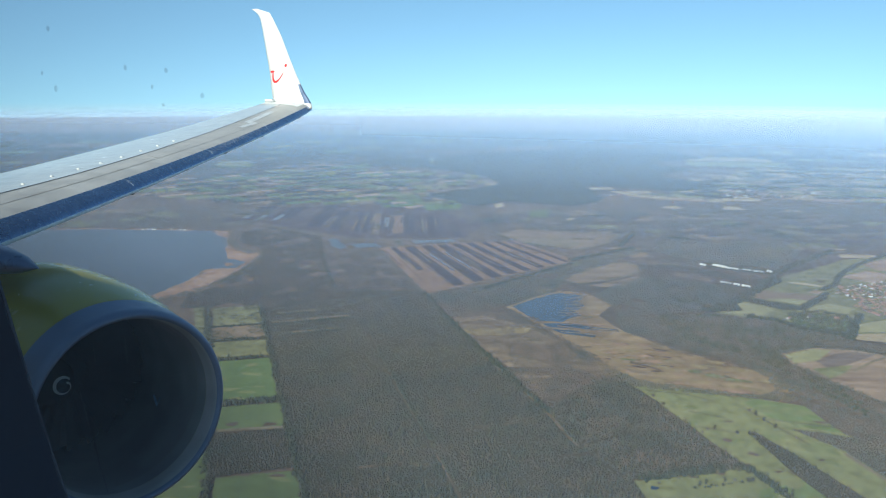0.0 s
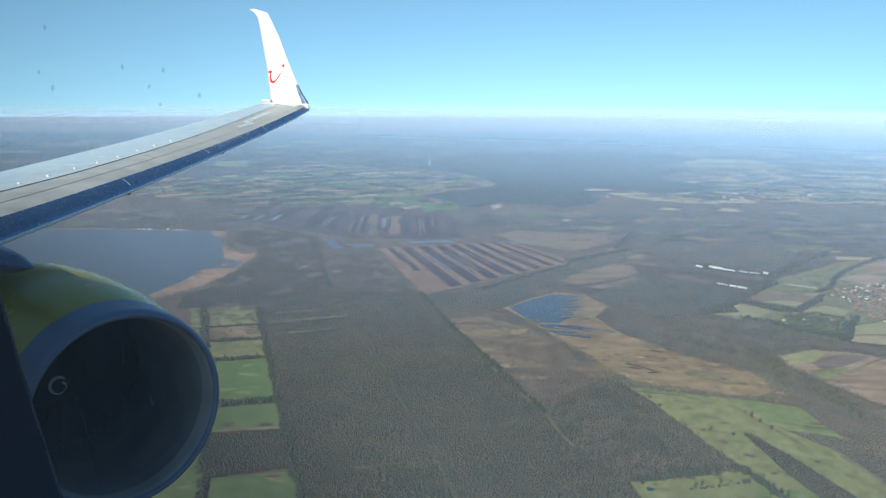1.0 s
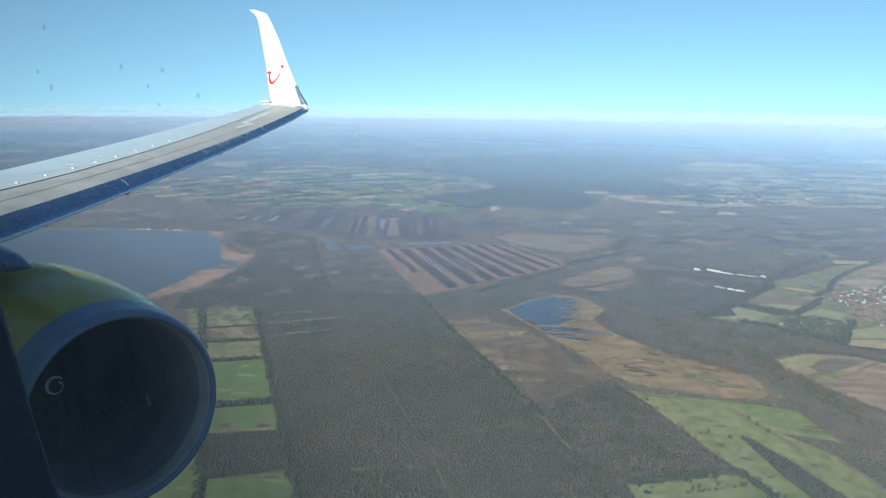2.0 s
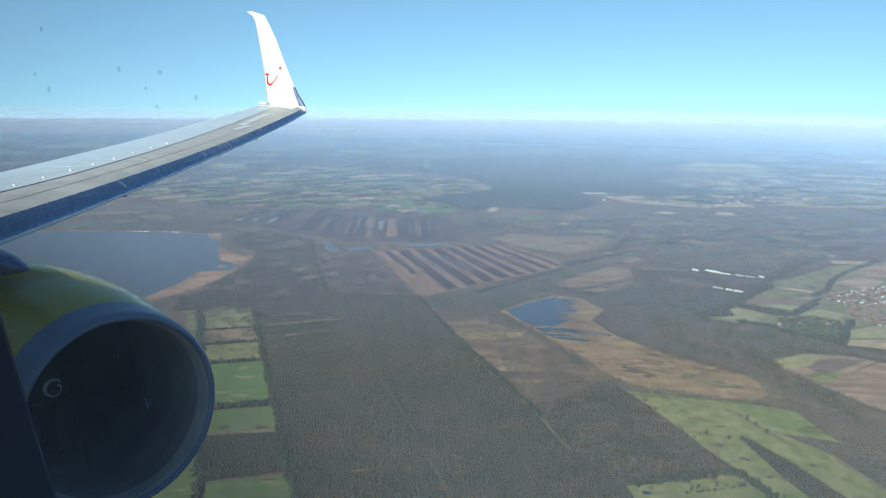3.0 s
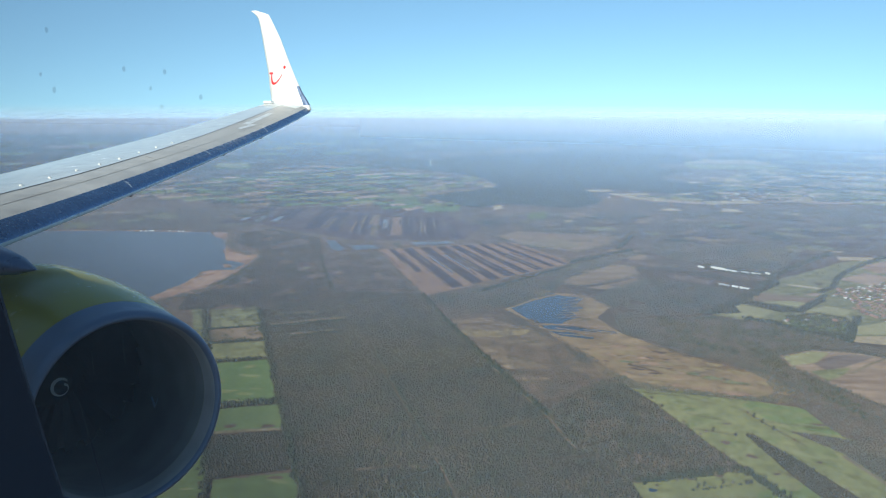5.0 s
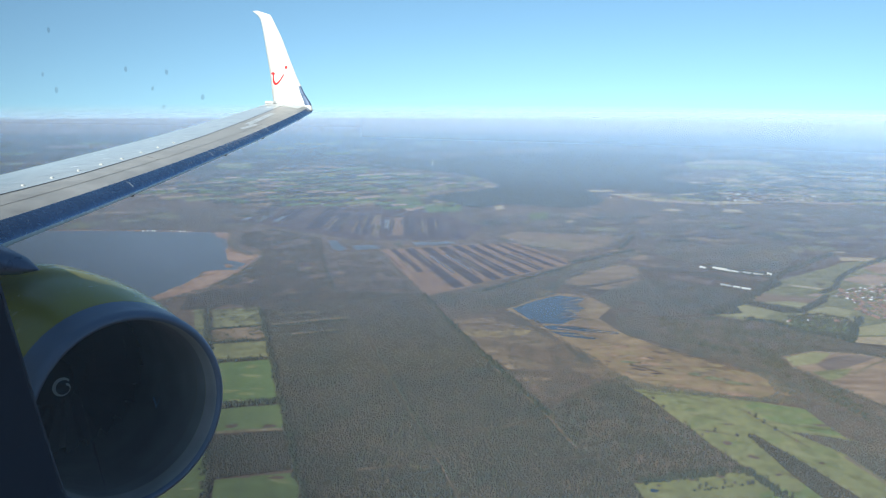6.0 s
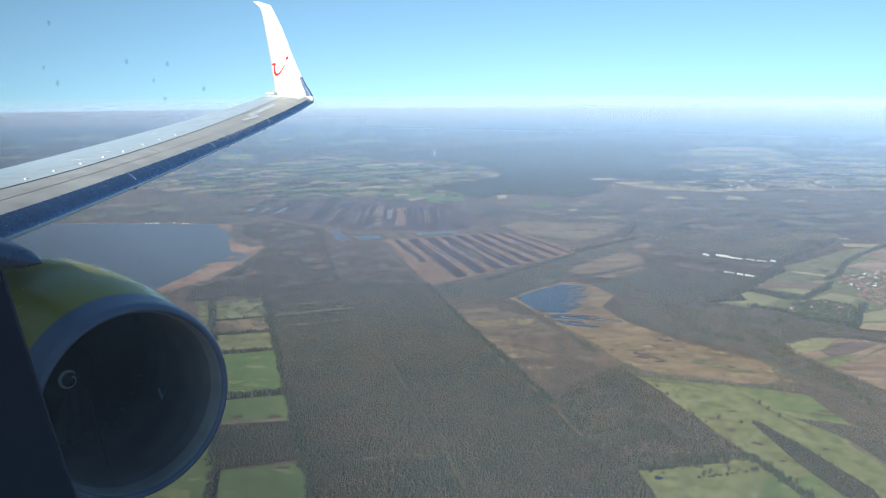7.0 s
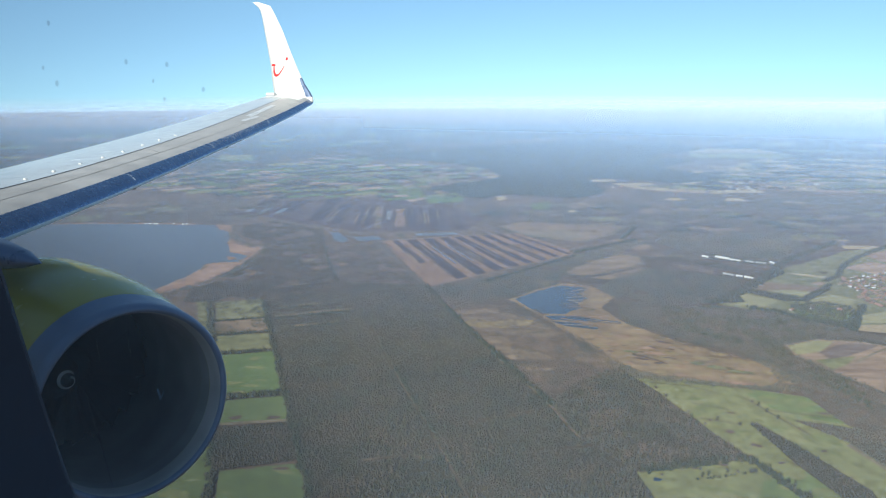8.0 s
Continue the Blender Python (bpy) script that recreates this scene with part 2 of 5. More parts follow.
def slim(seed, sides=5):
    """A narrow, ragged upright crown, as of birch or alder in a dense stand."""
    r = random.Random(seed)
    levels = [(-0.75, 0.5), (-0.1, 1.0), (0.5, 0.85)]
    vs = [(q * math.cos(a), q * math.sin(a), z + 0.3 * (r.random() - 0.5)) for z, rad in levels for a, q in
          ((2 * math.pi * (k + 0.6 * r.random()) / sides, rad * (0.55 + 0.8 * r.random())) for k in range(sides))]
    vs.append((0.4 * (r.random() - 0.5), 0.4 * (r.random() - 0.5), 0.85 + 0.4 * r.random()))
    fs = []
    for t in (0, 1):
        for k in range(sides):
            a, c = t * sides + k, t * sides + (k + 1) % sides
            fs += [(a, c, c + sides), (a, c + sides, a + sides)]
    fs += [(2 * sides + k, 2 * sides + (k + 1) % sides, len(vs) - 1) for k in range(sides)]
    return np.array(vs), np.array(fs)


SLIM = [slim(s) for s in range(10)]
CROWNS = [blob(2, s, 0.55, -0.6) for s in range(8)]
TUFTS = [blob(1, s + 20, 0.8, -0.35) for s in range(6)]
FIRS = [pointed(s) for s in range(5)]


def scatter(name, spots, size, tall, mat, label, category, kinds, seed):
    """Many crowns at the given places, joined, as one cover of trees."""
    r = np.random.RandomState(seed)
    vs, fs, at = [], [], 0
    n = len(spots)
    which = r.randint(0, len(kinds), n)
    turn, sc, hi = r.uniform(0, 6.283, n), size * r.uniform(0.6, 1.4, n), tall * r.uniform(0.55, 1.3, n)
    for k, (kv, kf) in enumerate(kinds):
        idx = np.nonzero(which == k)[0]
        if not len(idx):
            continue
        c, s = np.cos(turn[idx])[:, None], np.sin(turn[idx])[:, None]
        x = (kv[:, 0] * c - kv[:, 1] * s) * sc[idx][:, None] + spots[idx, 0][:, None]
        y = (kv[:, 0] * s + kv[:, 1] * c) * sc[idx][:, None] + spots[idx, 1][:, None]
        z = (kv[:, 2] + 0.75) * 0.5 * hi[idx][:, None] + 0.12 * hi[idx][:, None]
        vs.append(np.stack([x, y, z], -1).reshape(-1, 3))
        f = kf[None] + (np.arange(len(idx)) * len(kv))[:, None, None] + at
        fs.append(f.reshape(-1, 3))
        at += len(idx) * len(kv)
    v, f = np.concatenate(vs), np.concatenate(fs)
    me = bpy.data.meshes.new(name)
    me.vertices.add(len(v))
    me.vertices.foreach_set("co", v.ravel())
    me.loops.add(f.size)
    me.loops.foreach_set("vertex_index", f.ravel().astype(np.int32))
    me.polygons.add(len(f))
    me.polygons.foreach_set("loop_start", np.arange(0, f.size, 3, dtype=np.int32))
    me.update(calc_edges=True)
    me.materials.append(mat)
    return tagged(new(name, me), label, category, "", "stuff")


def spots_in(poly, gap, seed, keep=1.0, patchy=0.0, scale=80.0):
    r = np.random.RandomState(seed)
    p = np.array(poly)
    gx, gy = np.meshgrid(np.arange(p[:, 0].min(), p[:, 0].max(), gap), np.arange(p[:, 1].min(), p[:, 1].max(), gap))
    x = gx.ravel() + r.uniform(-0.5, 0.5, gx.size) * gap
    y = gy.ravel() + r.uniform(-0.5, 0.5, gx.size) * gap
    ok = inside(x, y, list(poly)) & (r.uniform(0, 1, x.size) < keep)
    x, y = x[ok], y[ok]
    if patchy:
        m = np.array([fractal(a, c, scale, seed * 0.37) for a, c in zip(x, y)]) if x.size else np.zeros(0)
        ok = m > patchy
        x, y = x[ok], y[ok]
    return np.stack([x, y], -1)


def clear_of(spots, lines, width):
    """The spots that lie off the given rides."""
    ok = np.ones(len(spots), bool)
    for pts in lines:
        for a, c in zip(pts, pts[1:]):
            a, c = np.array(a, float), np.array(c, float)
            t = np.clip(((spots - a) @ (c - a)) / ((c - a) @ (c - a)), 0, 1)
            ok &= np.hypot(*(spots - a - t[:, None] * (c - a)).T) > width / 2
    return spots[ok]


def spots_along(points, width, gap, seed):
    r = np.random.RandomState(seed)
    out = []
    for (x0, y0), (x1, y1) in zip(points, points[1:]):
        n = max(2, int(math.hypot(x1 - x0, y1 - y0) / gap * max(1.0, width / gap)))
        t = r.uniform(0, 1, n)
        out.append(np.stack([x0 + (x1 - x0) * t + r.normal(0, width / 2.5, n), y0 + (y1 - y0) * t + r.normal(0, width / 2.5, n)], -1))
    return np.concatenate(out)


def hedge(points, width=5.0, tall=7.0, seed=1, mat=None, name="hedge", label="hedgerow of dark bushes and trees along a field edge", gap=2.0):
    return scatter(name, spots_along(points, width, gap, seed), 1.6 * min(1.0, tall / 6), 0.72 * tall, mat or HEDGE_LEAF, label, "hedge", CROWNS[:3] + SLIM, seed)


def ribbon(name, points, width, mat, label, category, rise=None):
    """A track or ditch of even width along the points."""
    LEVEL[0] += 0.004 if rise is None else 0.0
    z = LEVEL[0] if rise is None else rise
    vs, fs = [], []
    pts = []
    for (x0, y0), (x1, y1) in zip(points, points[1:]):
        n = max(1, int(math.hypot(x1 - x0, y1 - y0) / 30))
        pts += [(x0 + (x1 - x0) * k / n, y0 + (y1 - y0) * k / n) for k in range(n)]
    pts.append(points[-1])
    for i, (x, y) in enumerate(pts):
        a, c = pts[max(0, i - 1)], pts[min(len(pts) - 1, i + 1)]
        d = math.hypot(c[0] - a[0], c[1] - a[1]) or 1
        nx, ny = -(c[1] - a[1]) / d, (c[0] - a[0]) / d
        w = width * 0.5 * (1 + 0.3 * fractal(x, y, 40, 3.0))
        o = 1.5 * fractal(x, y, 60, 9.0)
        vs += [(x + nx * (o + w), y + ny * (o + w), z), (x + nx * (o - w), y + ny * (o - w), z)]
        if i:
            fs.append((2 * i - 2, 2 * i - 1, 2 * i + 1, 2 * i))
    return tagged(mesh_ob(name, vs, fs, mat), label, category, "", "structure")


# ---- ground ----
gx, gy = np.linspace(-7000, 7000, 41), np.linspace(-4900, 5000, 31)
tagged(mesh_ob("ground", [(x, y - max(0.0, y - 3000) / 2000 * min(1.0, (x / 3500) ** 2) * 410, -0.3) for y in gy for x in gx],
               [(j * 41 + i, j * 41 + i + 1, j * 41 + i + 42, j * 41 + i + 41) for j in range(30) for i in range(40)], MOOR),
       "flat brown moorland reaching the hazy horizon", "ground", "", "structure")

# ---- haze: imitated by tinted half-clear sheets, one behind another in the far air ----
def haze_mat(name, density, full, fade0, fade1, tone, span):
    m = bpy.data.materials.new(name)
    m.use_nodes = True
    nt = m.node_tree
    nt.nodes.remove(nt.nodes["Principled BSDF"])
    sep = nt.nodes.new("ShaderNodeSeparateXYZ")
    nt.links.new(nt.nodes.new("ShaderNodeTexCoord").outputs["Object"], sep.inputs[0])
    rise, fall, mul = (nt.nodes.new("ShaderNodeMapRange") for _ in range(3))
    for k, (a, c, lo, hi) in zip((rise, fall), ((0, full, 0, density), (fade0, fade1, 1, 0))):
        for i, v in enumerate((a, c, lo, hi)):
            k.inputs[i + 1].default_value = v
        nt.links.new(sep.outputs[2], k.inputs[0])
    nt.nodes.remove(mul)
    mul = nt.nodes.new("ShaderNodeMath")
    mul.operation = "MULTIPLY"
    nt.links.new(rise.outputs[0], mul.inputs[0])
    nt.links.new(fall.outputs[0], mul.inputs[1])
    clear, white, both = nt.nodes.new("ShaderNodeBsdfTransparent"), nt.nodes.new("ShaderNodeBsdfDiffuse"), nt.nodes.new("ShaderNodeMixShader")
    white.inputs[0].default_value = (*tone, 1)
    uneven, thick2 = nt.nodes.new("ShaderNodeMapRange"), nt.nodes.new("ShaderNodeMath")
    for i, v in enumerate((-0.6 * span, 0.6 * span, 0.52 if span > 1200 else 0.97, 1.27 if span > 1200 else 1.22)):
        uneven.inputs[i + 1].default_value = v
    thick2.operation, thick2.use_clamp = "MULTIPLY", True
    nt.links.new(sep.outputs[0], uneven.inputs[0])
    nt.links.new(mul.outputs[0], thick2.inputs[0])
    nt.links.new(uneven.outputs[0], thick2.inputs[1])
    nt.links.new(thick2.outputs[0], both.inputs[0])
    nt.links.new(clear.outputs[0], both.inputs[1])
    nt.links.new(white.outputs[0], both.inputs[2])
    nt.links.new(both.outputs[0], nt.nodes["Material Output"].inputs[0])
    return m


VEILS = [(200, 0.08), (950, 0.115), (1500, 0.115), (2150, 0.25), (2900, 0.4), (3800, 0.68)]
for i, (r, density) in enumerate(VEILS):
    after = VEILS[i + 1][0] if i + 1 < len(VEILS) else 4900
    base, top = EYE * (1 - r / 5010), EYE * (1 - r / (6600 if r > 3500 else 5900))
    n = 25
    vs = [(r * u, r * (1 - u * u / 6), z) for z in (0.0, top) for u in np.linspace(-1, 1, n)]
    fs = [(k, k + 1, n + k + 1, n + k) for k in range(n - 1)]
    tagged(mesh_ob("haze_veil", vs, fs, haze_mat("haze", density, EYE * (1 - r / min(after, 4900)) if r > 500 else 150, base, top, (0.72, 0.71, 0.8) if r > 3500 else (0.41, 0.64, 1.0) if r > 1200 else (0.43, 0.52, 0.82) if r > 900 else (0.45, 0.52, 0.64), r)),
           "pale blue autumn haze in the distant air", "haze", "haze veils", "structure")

def spot(x, y, w, d, turn=0.0):
    """A rounded uneven outline of half width w and half depth d."""
    c, s = math.cos(radians(turn)), math.sin(radians(turn))
    pts = [(w * math.cos(a) * (1 + 0.25 * math.sin(3 * a + x)), d * math.sin(a) * (1 + 0.25 * math.cos(2 * a + y))) for a in np.linspace(0, 2 * math.pi, 12, endpoint=False)]
    return [(x + c * u - s * v, y + s * u + c * v) for u, v in pts]


def between(a, b, u):
    return (a[0] + (b[0] - a[0]) * u, a[1] + (b[1] - a[1]) * u)


# ---- the great lake and its reed belt ----
patch("reed_belt", [(-556, 1658), (-507, 1643), (-480, 1543), (-455, 1500), (-416, 1460), (-384, 1465), (-391, 1412), (-391, 1351), (-405, 1302), (-412, 1256), (-445, 1202), (-474, 1168), (-489, 1121), (-501, 1094), (-542, 1242), (-513, 1392), (-510, 1527)], REED,
      "tan reed belt along the lake shore", "reeds", 10, 4)
patch("reed_patch", [(-369, 1267), (-361, 1289), (-349, 1300), (-349, 1272), (-358, 1244)], REED, "patch of tan reeds on the dark moor", "reeds", 4, 8)
patch("lake", [(-1228, 1638), (-912, 1662), (-724, 1657), (-557, 1652), (-535, 1614), (-501, 1588), (-482, 1528), (-475, 1480), (-448, 1415), (-406, 1391), (-418, 1347), (-450, 1342), (-475, 1330), (-474, 1315), (-477, 1275), (-484, 1244), (-502, 1201), (-521, 1143), (-533, 1106), (-820, 1060)], WATER,
      "wide grey-blue lake with still water", "lake", 6, 5)
patch("reed_islet", [(-449, 1386), (-433, 1382), (-420, 1362), (-435, 1358)], REED, "small tan reed islet in the lake", "reeds", 3, 5)
ribbon("reed_edge", [(-964, 1660), (-834, 1665), (-713, 1663), (-604, 1656)], 10, REED, "thin tan reed line on the far lake shore", "reeds")
# ---- peat cutting with long strips ----
A, B, C, D = (-151, 1506), (147, 1581), (261, 1413), (-40, 1192)

patch("peat_cutting", [A, B, C, D], PEAT_DRY, "pale brown dry peat cutting field", "peat field", 3)
for u, w in ((0.1, 0.042), (0.21, 0.068), (0.33, 0.068), (0.445, 0.066), (0.55, 0.06), (0.65, 0.052), (0.75, 0.046), (0.85, 0.036), (0.94, 0.024)):
    a0, a1, d0, d1 = between(A, B, u - w / 2), between(A, B, u + w / 2), between(D, C, u - w / 2), between(D, C, u + w / 2)
    if u < 0.15:
        d0, d1 = between(a0, d0, 0.6), between(a1, d1, 0.6)
    patch("peat_strip", [between(a0, d0, 0.02), between(a1, d1, 0.02), between(a1, d1, 0.97), between(a0, d0, 0.97)], PEAT,
          "long dark strip of wet cut peat", "peat strip", 2, 20)
veins = random.Random(31)
for k in range(46):
    u = 0.03 + 0.94 * (k + veins.uniform(-0.3, 0.3)) / 45
    s = veins.uniform(0.03, 0.5)
    e = min(0.96, s + veins.uniform(0.2, 0.6))
    a0, d0 = between(A, B, u), between(D, C, u)
    ribbon("peat_bank", [between(a0, d0, s), between(a0, d0, (s + e) / 2), between(a0, d0, e)], veins.uniform(1.2, 3.2), veins.choice((PEAT_MIX, PEAT_MIX, MOOR, HEATH, PEAT)), "narrow bank of cut peat between two strips", "peat bank")
for u in (0.39, 0.28):
    a0, d0 = between(A, B, u), between(D, C, u)
    ribbon("drain", [between(a0, d0, 0.25), between(a0, d0, 0.7)], 4, POND, "narrow water-filled drain in a peat field", "drain")
# far cutting
A2, B2, C2, D2 = (-353, 1939), (8, 1852), (36, 1598), (-377, 1682)
patch("far_peat_cutting", [(-480, 1918), A2, (-132, 1964), B2, (91, 1743), C2, (-210, 1589), D2, (-519, 1782)], PEAT_MIX, "dark brown far peat cutting", "peat field", 6)
for q, m in (([(-337, 1947), (-300, 1972), (-308, 1697), (-347, 1695)], PEAT), ([(-292, 1882), (-261, 1890), (-259, 1664), (-286, 1663)], PEAT), ([(-233, 1870), (-224, 1870), (-215, 1648), (-223, 1648)], PEAT), ([(-215, 1870), (-204, 1871), (-192, 1638), (-204, 1638)], PEAT),
             ([(-192, 1857), (-176, 1858), (-162, 1628), (-178, 1627)], ROUGH), ([(-162, 1804), (-151, 1804), (-145, 1703), (-157, 1703)], WATER), ([(-142, 1825), (-119, 1833), (-107, 1636), (-132, 1635)], PEAT_DRY), ([(-113, 1847), (-92, 1847), (-80, 1631), (-101, 1630)], PEAT),
             ([(-83, 1834), (-74, 1834), (-62, 1626), (-71, 1626)], PEAT), ([(-56, 1828), (-40, 1836), (-28, 1622), (-46, 1621)], PEAT), ([(-33, 1816), (-27, 1816), (-16, 1623), (-22, 1622)], PEAT), ([(-1, 1752), (15, 1759), (30, 1619), (11, 1618)], PEAT),
             ([(-435, 1920), (-380, 1953), (-400, 1794), (-450, 1792)], PEAT), ([(-514, 1931), (-469, 1949), (-470, 1874), (-516, 1858)], PEAT)):
    patch("peat_strip", q, m, "long narrow strip in the far peat cutting", "peat strip", 2.5, 9)
thin = random.Random(21)
for k in range(34):
    u = 0.12 + 0.86 * (k + thin.uniform(0.1, 0.9)) / 34
    a0, d0 = between(A2, B2, u), between(D2, C2, u)
    s = thin.uniform(0.15, 0.5)
    e = min(0.97, s + thin.uniform(0.2, 0.5))
    ribbon("peat_bank", [between(a0, d0, s), between(a0, d0, (s + e) / 2), between(a0, d0, e)], thin.uniform(1.5, 4.0), thin.choice((PEAT, PEAT, ROUGH, HEATH, PEAT_DRY)), "narrow bank of peat in the far cutting", "peat bank")
for a, c in (((-513, 1830), (-517, 1769)), ((-473, 1831), (-478, 1771)), ((-429, 1833), (-436, 1773))):
    ribbon("peat_pool", [a, c], 14, WATER, "narrow bluish pool in the far cutting", "pool")
patch("peat_pool", [(-272, 1581), (-253, 1582), (-222, 1508), (-233, 1489), (-255, 1517)], WATER, "small shallow bluish moor pool", "pool", 4, 10)
patch("peat_pool", [(-219, 1537), (-161, 1544), (-149, 1515), (-199, 1499)], WATER, "small shallow bluish moor pool", "pool", 4, 10)
patch("peat_pool", [(-81, 1573), (7, 1581), (20, 1561), (-74, 1547)], WATER, "small shallow bluish moor pool", "pool", 4, 10)
patch("moor_block", [(-265, 1460), (-155, 1487), (-48, 1214), (-94, 1229), (-197, 1216)], OLD_PEAT, "old overgrown brown peat block", "moor", 4)
for k in range(5):
    u = 0.1 + 0.2 * k
    ribbon("drain", [between((-161, 1383), (-114, 1251), u), between((-104, 1393), (-69, 1259), u)], 3, HEATH, "narrow drain across an old peat block", "drain")
# ---- tan heaths ----
patch("heath", [(106, 1633), (163, 1686), (410, 1644), (344, 1547), (279, 1497), (181, 1542)], HEATH, "pale tan heath in the moor", "heath", 8)
patch("heath_wet", [(154, 1586), (259, 1606), (296, 1546), (264, 1516), (194, 1542)], TRACK, "pale bare hollow in the heath", "hollow", 10)
patch("heath", [(203, 1281), (332, 1407), (395, 1372), (336, 1303), (238, 1255)], HEATH, "pale tan heath in the moor", "heath", 6)
patch("heath", [(252, 1248), (372, 1318), (371, 1276), (281, 1239)], HEATH, "pale tan heath in the moor", "heath", 6)
patch("heath", [(340, 1472), (415, 1483), (415, 1439), (356, 1437)], HEATH, "pale tan heath in the moor", "heath", 4)
for x, y, w, d in ((372, 1505, 36, 14), (532, 1530, 17, 14), (488, 1528, 12, 10), (430, 1389, 30, 9), (295, 1709, 41, 12), (246, 1756, 37, 12)):
    patch("heath", spot(x, y, w, d), HEATH, "narrow tan strip of dry heath", "heath", 4, 8)
for x, y, w, d in ((674, 1501, 42, 19), (787, 1515, 56, 19), (844, 1458, 46, 18), (770, 1935, 31, 15), (613, 1951, 31, 15), (921, 1912, 31, 15)):
    patch("heath", spot(x, y, w, d), STUBBLE, "narrow pale clearing in brown moor", "heath", 5)
moor = random.Random(44)
for region, count, wide in (([(160, 1690), (420, 1640), (440, 1500), (640, 1330), (830, 1490), (1000, 1560), (1180, 1850), (300, 1900)], 80, 42),
                            ([(-1150, 1690), (-560, 1690), (-480, 1760), (-560, 1900), (-1200, 1880)], 34, 40),
                            ([(-380, 1250), (-270, 1450), (-215, 1440), (-150, 1230), (-310, 1130)], 26, 13),
                            ([(20, 1720), (150, 1880), (300, 1900), (160, 1690)], 14, 30),
                            ([(100, 1150), (230, 1370), (390, 1500), (410, 1480), (240, 1310), (200, 1220)], 22, 14)):
    p = np.array(region)
    while count:
        x, y = moor.uniform(*p[:, 0][[p[:, 0].argmin(), p[:, 0].argmax()]]), moor.uniform(*p[:, 1][[p[:, 1].argmin(), p[:, 1].argmax()]])
        if not inside(np.array([x]), np.array([y]), region)[0]:
            continue
        count -= 1
        w = wide * moor.uniform(0.3, 1.3)
        cover, lab = moor.choice(((ROUGH, "rough brown heath patch in the moor"), (PEAT_MIX, "dark peaty patch in the moor"), (CONIFER, "low dark thicket in the moor"), (HEATH, "tan dry patch in the moor"), (PEAT_MIX, "dark peaty patch in the moor"), (GRASS_DULL, "dull grassy patch in the moor")))
        patch("moor_patch", spot(x, y, w, w * moor.uniform(0.25, 0.6), moor.uniform(-25, 35)), cover, lab, "moor", 0.25 * w, max(6.0, 0.2 * w))
# ---- the pond and its marsh ----
patch("reed_bed", [(97, 1126), (147, 1179), (194, 1214), (247, 1197), (273, 1139), (240, 1087), (265, 1019), (306, 968), (206, 953), (167, 990), (130, 1066)], MARSH,
      "tan reed bed round the small pond", "reeds", 5, 10)
patch("pond", [(106, 1129), (151, 1173), (193, 1202), (237, 1185), (218, 1155), (225, 1132), (206, 1107), (214, 1091), (193, 1076), (178, 1060), (143, 1059), (124, 1089)], POND,
      "small deep blue pond among reeds", "pond", 4, 7)
patch("pond_arm", [(146, 1052), (181, 1055), (254, 1028), (256, 1019), (186, 1031), (153, 1035)], POND, "narrow blue arm of the pond in reeds", "pond", 2, 8)
patch("pond_arm", [(153, 1028), (193, 1022), (220, 1005), (214, 996), (170, 1010)], POND, "narrow blue arm of the pond in reeds", "pond", 2, 8)
ribbon("track", [(102, 1129), (147, 1176), (195, 1208)], 4, TRACK, "pale sandy path on the pond bank", "track")
patch("marsh", [(167, 990), (246, 992), (306, 968), (361, 917), (411, 889), (446, 842), (414, 804), (358, 809), (293, 823), (241, 838), (219, 867), (197, 929)], MARSH,
      "orange-brown grassy marsh with small pools", "marsh", 16, 8)
tuft = random.Random(52)
MARSH_AREA = [(175, 985), (246, 988), (306, 962), (361, 912), (406, 885), (430, 842), (408, 810), (358, 814), (293, 828), (246, 842), (224, 870), (203, 930)]
for x, y in spots_in(MARSH_AREA, 17, 53, 0.75):
    w = tuft.uniform(5, 17)
    cover, lab = tuft.choice(((REED, "orange-tan reeds in the marsh"), (SEDGE, "yellowish sedge in the marsh"), (HEATH, "brown dry grass in the marsh"), (SEDGE, "yellowish sedge in the marsh")))
    patch("marsh_growth", spot(x, y, w, w * tuft.uniform(0.2, 0.45), -14 + tuft.uniform(-10, 10)), cover, lab, "marsh", 0.3 * w, 4)
for x, y, w, d in ((255, 893, 9, 2.5), (273, 879, 8, 2.5), (301, 924, 7, 2.5), (301, 949, 10, 2.5)):
    patch("marsh_pool", spot(x, y, w, d, -12), PEAT_MIX, "small dark pool in the marsh", "pool", 3, 5)
patch("heath", [(-30, 1162), (16, 1113), (88, 1093), (135, 1030), (165, 977), (182, 910), (146, 823), (121, 767), (65, 892), (8, 1046)], MOOR, "rough brown heath beside the wood", "heath", 5, 8)
for q in ([(6, 1048), (59, 1065), (116, 1054), (166, 984), (131, 962), (72, 981), (40, 968)], [(62, 934), (115, 923), (132, 890), (82, 882)], [(90, 865), (131, 859), (146, 823), (107, 822)], [(167, 909), (197, 906), (211, 867), (181, 860)]):
    patch("heath", q, ROUGH, "tan and brown heath beside the wood", "heath", 14, 6)
for q, m in (([(15, 1037), (66, 1033), (127, 1039), (120, 1011), (56, 999), (25, 1009)], SEDGE), ([(42, 966), (71, 971), (95, 915), (81, 889), (54, 922)], HEATH), ([(6, 1076), (78, 1083), (75, 1065), (11, 1051)], HEATH), ([(91, 880), (112, 863), (121, 823), (106, 815)], HEATH)):
    patch("heath", q, m, "tan band of dry grass on the heath", "heath", 9, 5)
ribbon("track", [(-44, 1192), (6, 1044), (64, 889), (116, 757), (137, 689)], 3, ROUGH, "narrow brown ride between wood and heath", "track")
